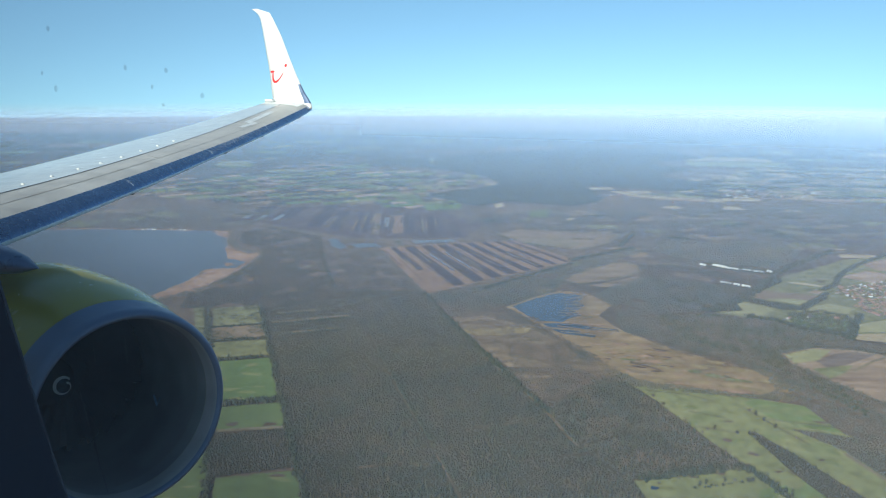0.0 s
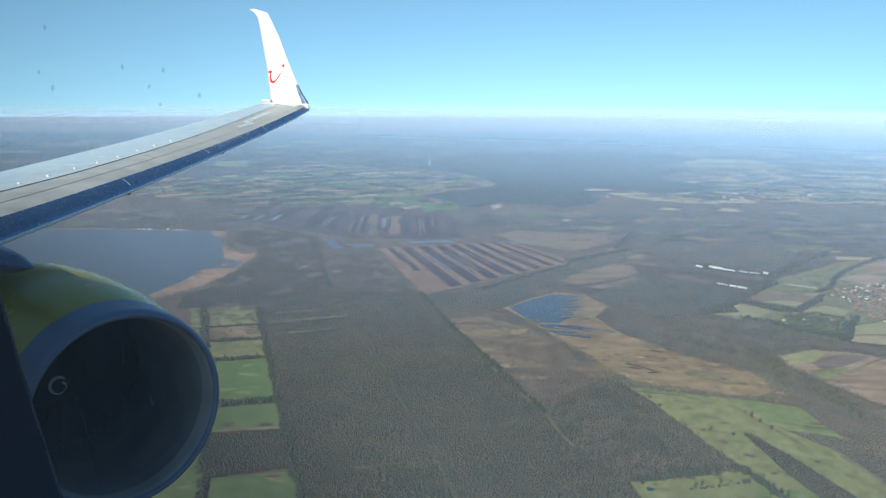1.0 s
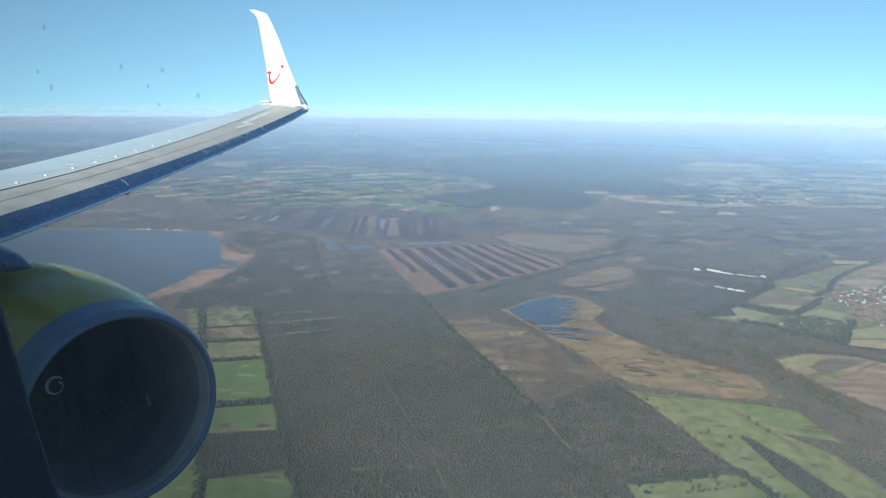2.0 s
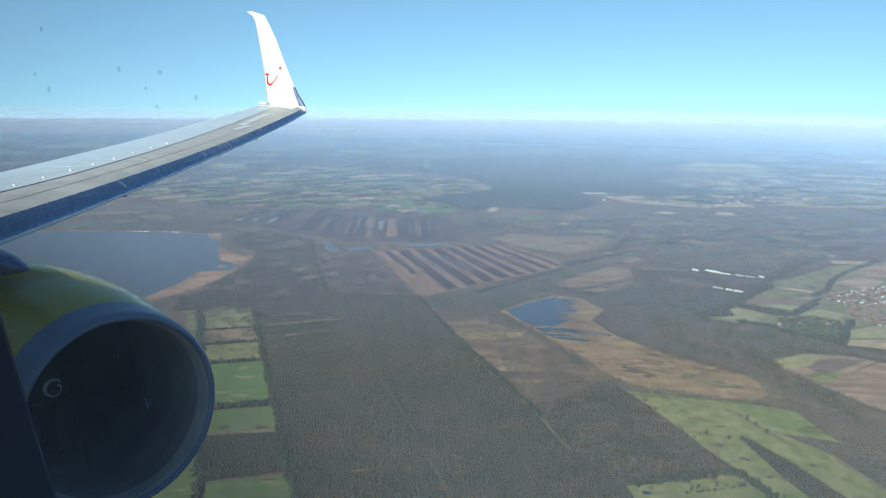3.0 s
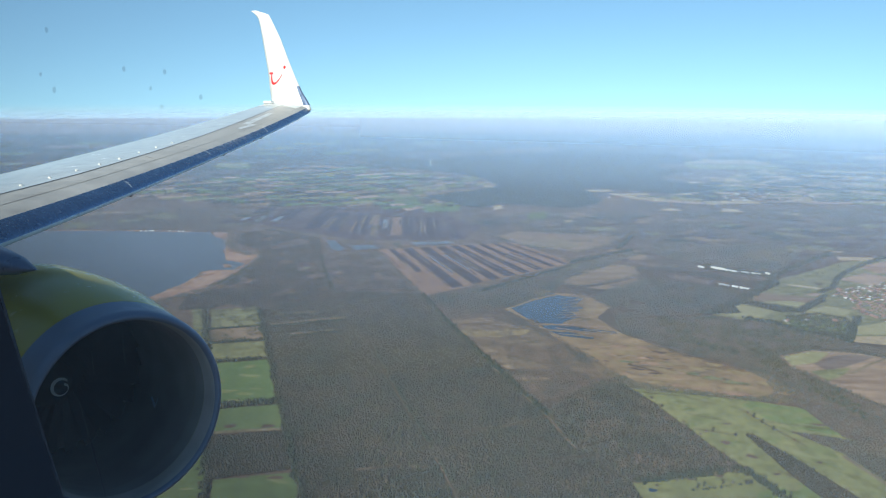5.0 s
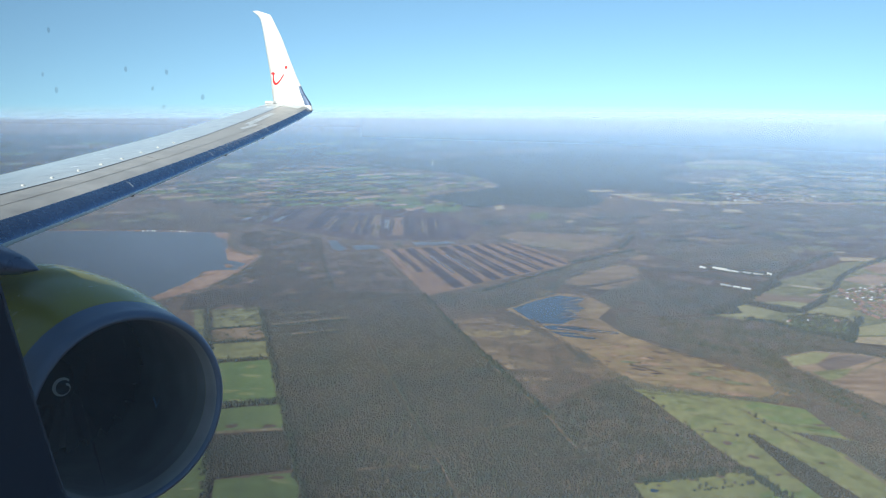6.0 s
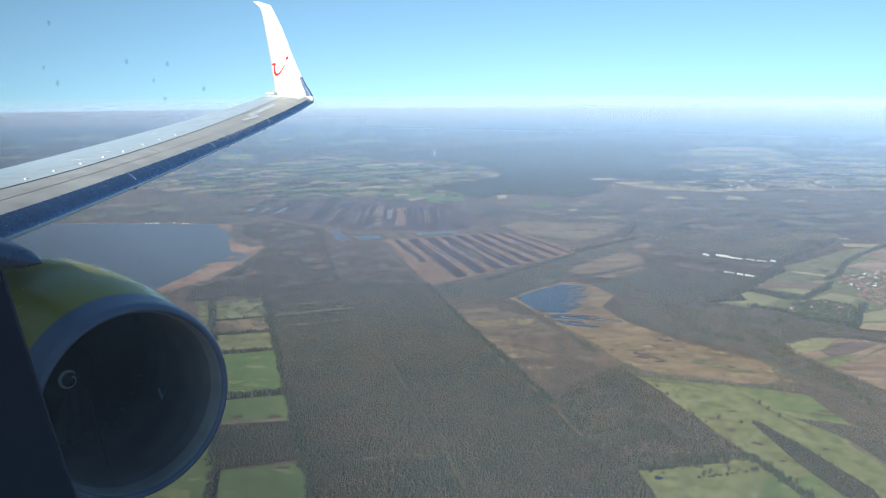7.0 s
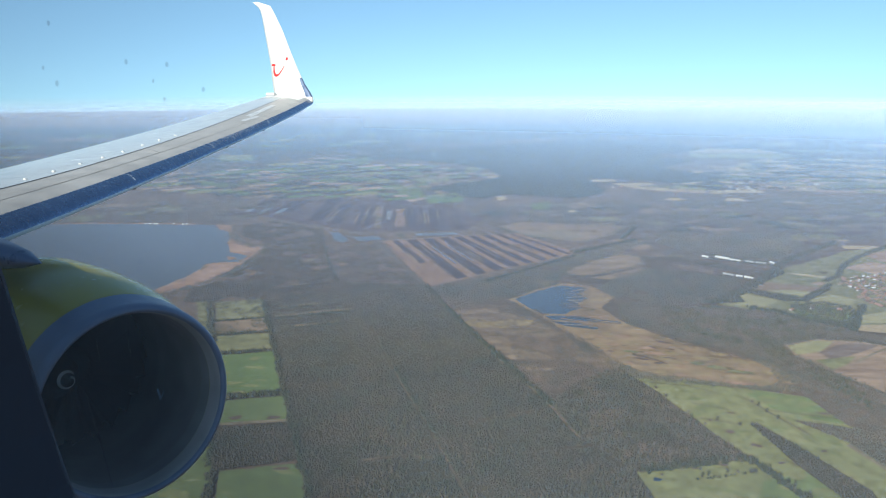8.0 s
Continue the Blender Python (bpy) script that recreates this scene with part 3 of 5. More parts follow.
# ---- pastures ----
patch("field", [(426, 1102), (498, 1171), (615, 1297), (804, 1426), (973, 1475), (681, 998), (596, 996), (518, 1054)], GRASS_DULL, "dull rough grassland round a village", "field", 4, 12)
for q, m, lab in (
        ([(-415, 1110), (-390, 1116), (-344, 978), (-366, 978)], GRASS_DULL, "dull olive green pasture"),
        ([(-383, 1110), (-311, 1126), (-286, 1044), (-357, 1027)], GRASS_DULL, "rough olive pasture"),
        ([(-356, 1023), (-285, 1039), (-267, 986), (-340, 972)], HEATH, "tan rough pasture"),
        ([(-338, 965), (-264, 980), (-246, 923), (-319, 906)], GRASS_DULL, "dull olive green pasture"),
        ([(-316, 897), (-242, 914), (-202, 792), (-277, 776)], GRASS_RICH, "bright green pasture"),
        ([(-274, 767), (-198, 783), (-180, 725), (-258, 710)], GRASS, "green pasture with brown patches"),
        ([(-343, 898), (-320, 899), (-279, 776), (-298, 770)], GRASS, "green pasture"),
        ([(-296, 763), (-278, 767), (-262, 710), (-278, 703)], GRASS_PALE, "pale green pasture"),
        ([(-227, 621), (-150, 637), (-122, 543), (-203, 535)], GRASS, "green pasture with a brown hollow"),
        ([(-322, 670), (-260, 693), (-229, 610), (-215, 534), (-289, 533)], GRASS, "green pasture"),
        ([(230, 836), (291, 826), (351, 806), (416, 786), (465, 751), (478, 716), (488, 683), (444, 611), (397, 535), (300, 534), (302, 646), (277, 712), (250, 792)], GRASS_PALE, "pale green wet meadow with ditches"),
        ([(350, 803), (416, 785), (464, 750), (476, 716), (446, 715), (392, 734), (366, 755)], MEADOW_RICH, "bright green meadow"),
        ([(182, 624), (234, 632), (299, 650), (308, 616), (280, 582), (222, 533), (179, 532), (186, 598)], GRASS_PALE, "pale green meadow with dark hollows"),
        ([(297, 609), (355, 629), (375, 583), (339, 535), (251, 533)], MEADOW_RICH, "bright green meadow"),
        ([(429, 1113), (492, 1156), (539, 1124), (492, 1086)], OLIVE, "pale olive green field"),
        ([(515, 1183), (557, 1221), (649, 1190), (586, 1147)], HEATH, "tan brown rough field"),
        ([(536, 1175), (578, 1179), (612, 1168), (583, 1147)], OLIVE, "olive green strip of a rough field"),
        ([(563, 1231), (592, 1255), (628, 1217), (611, 1207)], GRASS_DULL, "dull green field"),
        ([(618, 1276), (651, 1267), (682, 1251), (668, 1244), (626, 1263)], STUBBLE, "narrow pale field"),
        ([(626, 1211), (647, 1224), (659, 1218), (646, 1202)], SOIL, "small bare pinkish field"),
        ([(581, 1122), (634, 1154), (668, 1130), (628, 1089)], OLIVE, "pale olive field"),
        ([(534, 1089), (601, 1107), (626, 1059), (596, 1027), (536, 1045)], GRASS, "green orchard meadow with gardens"),
        ([(630, 1054), (704, 1083), (720, 1061), (695, 1021), (615, 1023)], OLIVE, "yellowish green field"),
        ([(607, 1016), (692, 1016), (665, 972), (595, 994)], STUBBLE, "straw-coloured stubble field"),
        ([(691, 1431), (815, 1470), (802, 1426), (680, 1358)], MOOR, "brown rough field"),
        ([(732, 1307), (807, 1347), (842, 1318), (782, 1264)], SOIL, "brown bare field"),
        ([(821, 1394), (918, 1447), (946, 1431), (896, 1349), (829, 1347)], SOIL, "brown bare field"),
        ([(460, 939), (518, 962), (573, 953), (633, 919), (538, 765), (491, 843), (463, 905)], SOIL, "brown ploughed field with bare soil"),
        ([(497, 915), (537, 941), (570, 947), (592, 938), (565, 920), (535, 904), (503, 893)], DAMP_SOIL, "dark damp part of a ploughed field"),
        ([(466, 937), (516, 958), (539, 953), (501, 917), (467, 906)], OLIVE, "olive stubble corner of a ploughed field"),
        ([(482, 889), (542, 903), (516, 874), (490, 859)], GRASS_DULL, "grassy corner of a ploughed field"),
):
    patch("field", q, m, lab, "field", 2.5, 10)
sward = random.Random(61)
for region in ([(240, 826), (291, 818), (351, 798), (440, 760), (470, 690), (430, 610), (390, 545), (310, 545), (308, 646), (284, 712), (256, 792)], [(190, 620), (234, 628), (297, 644), (300, 612), (276, 582), (222, 540), (186, 540)],
               [(-312, 893), (-246, 908), (-206, 796), (-274, 780)], [(-223, 617), (-154, 633), (-126, 550), (-200, 540)], [(-316, 668), (-264, 688), (-233, 610), (-220, 540), (-280, 540)]):
    for x, y in spots_in(region, 24, 62, 0.45):
        w = sward.uniform(6, 20)
        cover, lab = sward.choice(((SWARD, "dull worn patch of a meadow"), (MEADOW, "greener patch of a meadow")))
        patch("meadow_patch", spot(x, y, w, w * sward.uniform(0.25, 0.5), sward.uniform(-30, 30)), cover, lab, "meadow", 0.3 * w, 4)
for k, (x, y, w, d) in enumerate(((301, 701, 9, 5), (317, 674, 7, 5), (270, 637, 8, 3), (330, 641, 5, 3), (383, 663, 7, 3), (197, 611, 6, 4), (240, 630, 5, 2), (316, 743, 8, 3), (422, 743, 14, 4), (303, 652, 5, 3), (-199, 627, 7, 3), (-166, 627, 11, 4), (-240, 728, 10, 6), (-199, 729, 11, 7))):
    patch("hollow", spot(x, y, 0.75 * w, 0.75 * d), POND if k == 5 else MOOR,
          "brown damp hollow in a meadow", "hollow", 2.5, 3)
for pts in ([(230, 825), (289, 810), (318, 793)], [(279, 767), (319, 751)], [(346, 779), (363, 739), (385, 693)], [(277, 731), (316, 718)], [(363, 748), (435, 730)]):
    ribbon("ditch", pts, 1.5, MOOR, "dark narrow drainage ditch in a meadow", "ditch")
ribbon("track", [(413, 676), (425, 635), (435, 597)], 5, TRACK, "pale farm track beside a wood", "track")
ribbon("track", [(-256, 713), (-178, 723)], 6, TRACK, "pale farm track at a wood edge", "track")
ribbon("track", [(531, 881), (576, 914), (610, 934)], 5, TRACK, "pale track across ploughed soil", "track")
patch("nursery_ground", [(418, 1330), (440, 1338), (498, 1293), (484, 1258), (425, 1298)], OLD_PEAT, "dark ground of a plant nursery", "nursery", 2, 10)
for k in range(9):
    u, v = k / 9, (k + 0.5) / 9
    patch("nursery_bed", [between((436, 1330), (490, 1288), u), between((436, 1330), (490, 1288), v), between((428, 1304), (480, 1264), v), between((428, 1304), (480, 1264), u)], HEATH, "long pale nursery bed", "plant bed", 1, 9)

# ---- far mosaic of fields and woods ----
def mosaic(poly, cell, turn, seed, share, covers):
    """Uneven rectangular fields over a stretch of country; the rest is left to woods."""
    r = random.Random(seed)
    p = np.array(poly)
    cx, cy = p.mean(0)
    reach = int(max(np.ptp(p[:, 0]), np.ptp(p[:, 1])) / min(cell) / 1.6) + 1
    c, s = math.cos(radians(turn)), math.sin(radians(turn))
    rest = []
    LEVEL[0] += 0.12
    base = LEVEL[0]
    for j in range(-reach, reach + 1):
        x = -reach * cell[0]
        while x < reach * cell[0]:
            w = cell[0] * r.uniform(0.5, 1.7)
            h = cell[1] * r.uniform(0.65, 1.25)
            u, v = x + w / 2, j * cell[1] + r.uniform(-0.2, 0.2) * cell[1]
            mx, my = cx + c * u - s * v, cy + s * u + c * v
            x += w * 1.04
            if not inside(np.array([mx]), np.array([my]), list(poly))[0]:
                continue
            k = [(cx + c * (u + a) - s * (v + b2), cy + s * (u + a) + c * (v + b2)) for a, b2 in ((-w / 2, -h / 2), (w / 2, -h / 2), (w / 2, h / 2), (-w / 2, h / 2))]
            if r.random() < share:
                m, lab = r.choice(covers)
                patch("field", k, m, lab, "field", 9, 16, base - 0.04 * (j % 3))
                if my < 2900:
                    for a, b2, odds in ((k[0], k[1], 0.6), (k[1], k[2], 0.35)):
                        if r.random() < odds:
                            e = r.uniform(0.4, 1.0)
                            FAR_ROWS.append(spots_along([a, between(a, b2, e)], r.uniform(3, 9), 6.0, seed * 100 + len(FAR_ROWS)))
            else:
                rest.append(k)
    return rest


COVERS = [(GRASS_PALE, "pale green far field"), (HEATH, "tan far field"), (SOIL, "brown bare far field"), (GRASS, "green far pasture"), (GRASS, "green far pasture"), (SOIL, "brown bare far field"), (GRASS_RICH, "bright green far pasture"), (GRASS_DULL, "dull olive far field"), (GRASS_PALE, "pale green far field")]
FAR_GREEN = [(GRASS, "green far pasture"), (GRASS_DULL, "dull olive far field"), (DAMP_SOIL, "dark bare far field")]
PALE = [(STUBBLE, "straw-coloured far field"), (HEATH, "tan far field"), (STUBBLE, "straw-coloured far field"), (GRASS_PALE, "pale green far field"), (STUBBLE, "straw-coloured far field"), (SOIL, "brown bare far field"), (GRASS_PALE, "pale green far field"), (GRASS_DULL, "dull olive far field")]
woods, FAR_ROWS = [], []
woods += mosaic([(-1001, 2330), (-465, 2632), (-174, 2595), (122, 2391), (91, 2073), (23, 1895), (-227, 1975), (-564, 1945), (-894, 2070)], (62, 36), 24, 3, 0.66, COVERS)
woods += mosaic([(496, 2201), (670, 2144), (816, 2383), (1141, 2672), (1815, 2712), (1389, 2048), (999, 2047), (632, 2014)], (66, 30), -6, 5, 0.74, PALE)
woods += mosaic([(-2054, 2972), (-708, 3181), (-62, 3110), (-94, 2654), (-470, 2660), (-1019, 2374), (-1524, 2178)], (130, 80), 12, 8, 0.1, FAR_GREEN)
woods += mosaic([(723, 2761), (1465, 3337), (2226, 3350), (1834, 2741), (1131, 2699)], (260, 110), -4, 9, 0.5, PALE)
woods += mosaic([(-2574, 3749), (2742, 4154), (2254, 3394), (290, 3253), (-2078, 3006)], (240, 130), 3, 10, 0.12, FAR_GREEN)
for q, m in (([(419, 2237), (506, 2251), (512, 2212), (427, 2208)], STUBBLE), ([(488, 2182), (513, 2183), (657, 2099), (633, 2047), (539, 2094)], STUBBLE), ([(126, 1975), (151, 1992), (152, 1946), (127, 1922)], STUBBLE),
             ([(210, 1882), (263, 1906), (254, 1814), (210, 1806)], GRASS), ([(298, 1864), (341, 1902), (400, 1854), (313, 1823)], HEATH), ([(295, 1796), (317, 1803), (317, 1777), (294, 1770)], STUBBLE),
             ([(118, 2314), (151, 2305), (145, 2273), (113, 2282)], STUBBLE), ([(-70, 1967), (32, 1987), (32, 1910), (-59, 1884)], GRASS_RICH), ([(758, 1965), (799, 1951), (785, 1913), (741, 1926)], STUBBLE)):
    patch("field", q, m, "far field at the edge of the woods", "field", 4, 20)

glades = random.Random(91)
FAR_GLADES = []
for k in range(24):
    v = glades.uniform(0, 0.62)
    x, y = between(between((60, 2290), (800, 2330), glades.uniform(0, 1)), between((-150, 3300), (1150, 3500), glades.uniform(0, 1)), v)
    FAR_GLADES.append(spot(x, y, glades.uniform(22, 75), glades.uniform(14, 34) * (1 + v), glades.uniform(-12, 12)))
    cover, lab = glades.choice(((STUBBLE, "straw-coloured clearing in a far wood"), (GRASS_DULL, "dull green clearing in a far wood"), (HEATH, "tan clearing in a far wood"), (HEATH, "tan clearing in a far wood")))
    patch("far_clearing", FAR_GLADES[-1], cover, lab, "clearing", 6, 20)
FAR_COPSES = []
for k in range(60):
    v = glades.uniform(0, 1) ** 1.3
    x, y = between(between((780, 2200), (1420, 2230), glades.uniform(0, 1)), between((1300, 3600), (2300, 3700), glades.uniform(0, 1)), v)
    FAR_COPSES.append(spot(x, y, glades.uniform(18, 80), glades.uniform(8, 26) * (1 + v), glades.uniform(-10, 10)))
for k in range(36):
    v = glades.uniform(0, 1)
    x, y = between(between((-950, 2420), (-180, 2640), glades.uniform(0, 1)), between((-1500, 3500), (-250, 3650), glades.uniform(0, 1)), v)
    cover, lab = glades.choice(((GRASS, "green far pasture"), (HEATH, "tan far field"), (CONIFER, "dark far wood between the fields"), (GRASS_DULL, "dull olive far field")))
    patch("far_field", spot(x, y, glades.uniform(30, 100), glades.uniform(14, 36) * (1 + v), glades.uniform(-12, 12)), cover, lab, "field", 6, 20)

# ---- woods ----
NURSERY = [(420, 1345), (445, 1342), (500, 1300), (550, 1245), (535, 1232), (480, 1262), (415, 1302)]


def wood(poly, gap, size, tall, mat, label, kinds, seed, keep=0.95, patchy=0.0, floor=True, scale=80.0, cover=FOREST_FLOOR):
    if gap > 8:
        poly = outline(poly, 22, 36)
    if floor:
        patch("forest_floor", poly, cover, "dark leaf-strewn ground under a wood", "forest floor", 4, 15)
    spots = spots_in(poly, gap, seed, keep, patchy, scale)
    spots = spots[~inside(spots[:, 0], spots[:, 1], NURSERY)]
    for glade in FAR_GLADES if gap > 8 else ():
        spots = spots[~inside(spots[:, 0], spots[:, 1], glade)]
    return scatter("wood", spots, size, tall, mat, label, "woodland", kinds, seed)


MAIN_L = [(-300, 1110), (-175, 1158), (-44, 1186), (3, 1041), (61, 885), (113, 753), (133, 686), (177, 626), (187, 580), (179, 532), (-117, 528), (-150, 641), (-172, 707), (-207, 816), (-254, 959)]
MAIN_R = [(152, 815), (217, 860), (230, 828), (248, 786), (276, 707), (300, 648), (234, 632), (181, 626), (137, 689), (118, 761)]
patch("forest_floor", MAIN_L, FOREST_FLOOR, "dark leaf-strewn ground under a wood", "forest floor", 3, 15)
RIDES = [[(-119, 1001), (-60, 811), (-25, 709), (2, 623), (30, 535)], [(19, 718), (62, 730), (113, 753)], [(-149, 651), (-81, 660), (-12, 675)]]
GLADES = [[(-271, 1044), (-214, 1060), (-154, 1077)], [(-232, 1003), (-164, 1021)], [(-272, 1084), (-204, 1104)]]
for pts in GLADES:
    ribbon("glade", pts, 9, ROUGH, "narrow grassy glade in the wood", "glade")
CLEARINGS = [RIDES[1], [(93, 663), (122, 666), (152, 671)], [(150, 691), (183, 706)], [(-90, 640), (-50, 648), (-20, 646)]]
ribbon("ride", RIDES[0], 2, MOOR, "narrow grassy ride through the wood", "track")
for pts in CLEARINGS:
    ribbon("clearing", pts, 5, MOOR, "narrow reddish clearing in the wood", "clearing")
TOP_L = [(-300, 1110), (-175, 1158), (-44, 1186), (3, 1041), (61, 885), (-218, 851), (-254, 959)]
LOW_L = [(-218, 851), (61, 885), (113, 753), (133, 686), (177, 626), (187, 580), (179, 532), (-117, 528), (-150, 641), (-172, 707), (-207, 816)]
COVER = "brown and olive autumn wood, densely grown"
for poly, gap, size, tall, mat, kinds, keep, patchy, seed, label in (
        (TOP_L, 2.6, 1.35, 3.4, MOOR_LEAF, SLIM, 0.95, -1.2, 11, COVER), (TOP_L, 3.4, 1.35, 4.6, WOOD_LEAF, SLIM, 0.85, -0.1, 12, COVER), (TOP_L, 5.0, 1.5, 4.0, BELT_LEAF, SLIM, 0.9, 0.0, 13, "grey-green alders among the autumn wood"),
        (LOW_L, 2.1, 1.2, 4.4, WOOD_LEAF, SLIM, 0.95, -1.2, 51, COVER), (LOW_L, 4.0, 1.15, 6.6, DARK_LEAF, FIRS, 0.8, -0.05, 52, "dark pines among autumn trees"), (LOW_L, 3.8, 1.45, 6.0, WOOD_LEAF, SLIM, 0.8, -0.1, 53, "taller broad trees above the autumn wood"),
        (LOW_L, 5.4, 1.3, 5.2, BROWN_LEAF, SLIM, 0.85, 0.2, 54, "brown birches among the autumn wood"), (MAIN_R, 2.0, 1.1, 4.4, WOOD_LEAF, SLIM, 0.95, -1.2, 15, "brown and olive autumn wood beside a meadow"),
        (MAIN_R, 3.2, 1.35, 5.6, BROWN_LEAF, SLIM, 0.9, -0.1, 55, "brown birches in a wood beside a meadow"), (MAIN_R, 5.0, 1.3, 6.6, DARK_LEAF, FIRS, 0.8, 0.0, 56, "dark pines in a wood beside a meadow")):
    scatter("wood", clear_of(clear_of(clear_of(spots_in(poly, gap, seed, keep, patchy, 32.0), RIDES[:1], 4.5), GLADES, 8.0), CLEARINGS, 4.0), size, tall, mat, label, "woodland", kinds, seed)
patch("forest_floor", MAIN_R, FOREST_FLOOR, "dark leaf-strewn ground under a wood", "forest floor", 3, 15)
wood([(-258, 703), (-178, 715), (-152, 644), (-234, 623)], 2.0, 1.15, 5, WOOD_LEAF, "small dense autumn wood between pastures", SLIM + FIRS[:1], 16)
wood([(266, 1082), (425, 1099), (515, 1054), (587, 987), (629, 955), (637, 927), (578, 962), (522, 971), (459, 943), (458, 897), (488, 836), (532, 755), (478, 667), (433, 715), (419, 789), (442, 842), (413, 893), (308, 976), (263, 1019)], 2.1, 1.15, 3.8, BELT_LEAF,
     "brown autumn woodland belt", SLIM, 17, cover=MOOR)
wood([(329, 1084), (423, 1094), (513, 1049), (584, 983), (543, 973), (460, 947), (457, 893), (486, 833), (530, 752), (495, 695), (457, 814), (422, 915), (330, 994)], 3.6, 1.35, 5.4, DARK_LEAF, "dark green pines in the woodland belt", SLIM, 57, 0.85, -0.25, False, 40)
wood([(263, 1019), (312, 989), (416, 900), (444, 845), (434, 718), (418, 791), (436, 829), (410, 885), (306, 968)], 2.4, 1.1, 3.6, BROWN_LEAF, "brown birches along the marsh", SLIM, 58, 0.9, -0.2, False, 40)
wood([(495, 1165), (515, 1171), (577, 1133), (640, 1187), (649, 1181), (580, 1120), (537, 1124)], 4.5, 2.0, 6, HEDGE_LEAF, "dark row of trees between fields", CROWNS[:3] + SLIM, 61)
wood([(542, 1105), (606, 1118), (642, 1082), (599, 1000), (529, 1030)], 5.0, 1.8, 5, DARK_LEAF, "garden trees round an orchard", CROWNS, 62, 0.8, 0.0, False, 25)
wood([(-415, 1110), (-310, 1126), (-264, 980), (-340, 970), (-366, 978)], 3.2, 1.4, 3.2, DARK_LEAF, "bushes spread over a rough pasture", TUFTS, 63, 0.8, 0.12, False, 18)
wood([(381, 727), (424, 710), (488, 683), (438, 602), (415, 679)], 1.9, 1.1, 4.4, BELT_LEAF, "brown leafless wood beside a meadow", SLIM, 18, cover=MOOR)
wood([(328, 719), (336, 717), (367, 654), (390, 593), (387, 550), (369, 550), (345, 632)], 2.1, 1.25, 4.6, WOOD_LEAF, "dark shelter belt of trees across a meadow", SLIM, 19)
wood([(-302, 1113), (-163, 1214), (-43, 1198), (-42, 1180), (-173, 1147)], 3.0, 1.45, 3, MOOR_LEAF, "grey-brown birch scrub on the moor", SLIM, 20, floor=False)
wood([(298, 1250), (381, 1311), (522, 1233), (429, 1113), (267, 1088), (271, 1139), (251, 1188)], 3.4, 1.45, 3, BELT_LEAF, "grey-brown birch scrub on the moor", SLIM, 21, 0.9, -0.5, False)
wood([(-440, 1110), (-450, 1200), (-412, 1285), (-386, 1425), (-405, 1500), (-465, 1545), (-480, 1640), (-430, 1690), (-290, 1600), (-265, 1465), (-198, 1219), (-48, 1207), (-302, 1113)], 3.2, 1.5, 2.4, MOOR_LEAF, "grey-brown birch scrub on the moor", SLIM, 22, 0.85, -0.3, False)
wood([(-262, 1450), (-160, 1478), (-58, 1220), (-94, 1233), (-193, 1224)], 3.2, 1.35, 1.8, MOOR_LEAF, "low brown scrub over an old peat block", SLIM, 66, 0.85, -0.2, False, 30)
wood([(87, 1260), (225, 1375), (397, 1511), (415, 1483), (232, 1318), (191, 1214), (100, 1137), (6, 1081), (-37, 1186)], 3.4, 1.45, 2.8, BELT_LEAF, "grey-brown birch scrub on the moor", SLIM, 23, 0.85, -0.4, False)
wood([(367, 1300), (372, 1390), (440, 1385), (502, 1352), (548, 1302), (600, 1292), (500, 1177), (422, 1118), (379, 1174)], 3.2, 1.4, 3, MOOR_LEAF, "brown and green scrub round a plant nursery", SLIM, 64, 0.9, -0.7, False)
wood([(459, 1445), (512, 1417), (520, 1404), (640, 1352), (705, 1428), (805, 1574), (501, 1588), (430, 1500)], 4.4, 1.8, 3, BELT_LEAF, "grey-green scrub over the moor", SLIM, 65, 0.9, -0.4, False)
wood([(422, 1612), (1226, 1889), (1008, 1532), (832, 1479), (619, 1293), (399, 1380)], 6, 2.2, 3, BELT_LEAF, "low brown scrub over wide moorland", TUFTS, 24, 0.8, -0.25, False)
wood([(8, 1709), (173, 1880), (1297, 2004), (1205, 1853), (422, 1612), (156, 1685)], 8, 3.2, 4, BELT_LEAF, "low brown scrub over wide moorland", TUFTS, 25, 0.8, -0.25, False, 140)
wood([(-320, 2818), (-111, 2879), (34, 3007), (279, 3134), (701, 3282), (978, 3182), (1019, 2935), (775, 2794), (876, 2630), (715, 2493), (806, 2382), (861, 2259), (684, 2192), (529, 2272), (424, 2267), (440, 2180), (452, 2072), (350, 1954), (229, 1980), (155, 2009), (102, 1959), (32, 1987), (-61, 2092), (26, 2178), (106, 2241), (151, 2305), (125, 2461), (10, 2579), (-136, 2652)], 11, 5.0, 5, PINE_LEAF, "wide dark forest on the plain", TUFTS, 26, cover=CONIFER)
wood([(-1267, 1883), (-560, 1929), (-425, 1876), (-483, 1702), (-543, 1676), (-1127, 1665)], 6.5, 2.6, 3.5, BELT_LEAF, "brown scrub and wood beyond the lake", TUFTS, 27, 0.85, -0.3, False)
wood([(421, 1102), (607, 1286), (613, 1276), (477, 1142), (476, 1114)], 6, 2.8, 9, HEDGE_LEAF, "dark row of trees along a road", CROWNS[:3] + SLIM, 28)
far = []
for n, k in enumerate(woods):
    if k[0][1] > 2900:
        patch("far_copse", k, CONIFER, "dark far wood between the fields", "woodland", 12, 30, 0.06 + 0.04 * (n % 3))
    else:
        far.append(spots_in(k, 13, 100 + n, 0.85))
far += [spots_in(q, 9, 300 + n, 0.9) for n, q in enumerate(FAR_COPSES)]
scatter("far_hedges", np.concatenate(FAR_ROWS), 3.2, 5.0, PINE_LEAF, "dark hedges and tree rows between far fields", "hedge", TUFTS, 37)
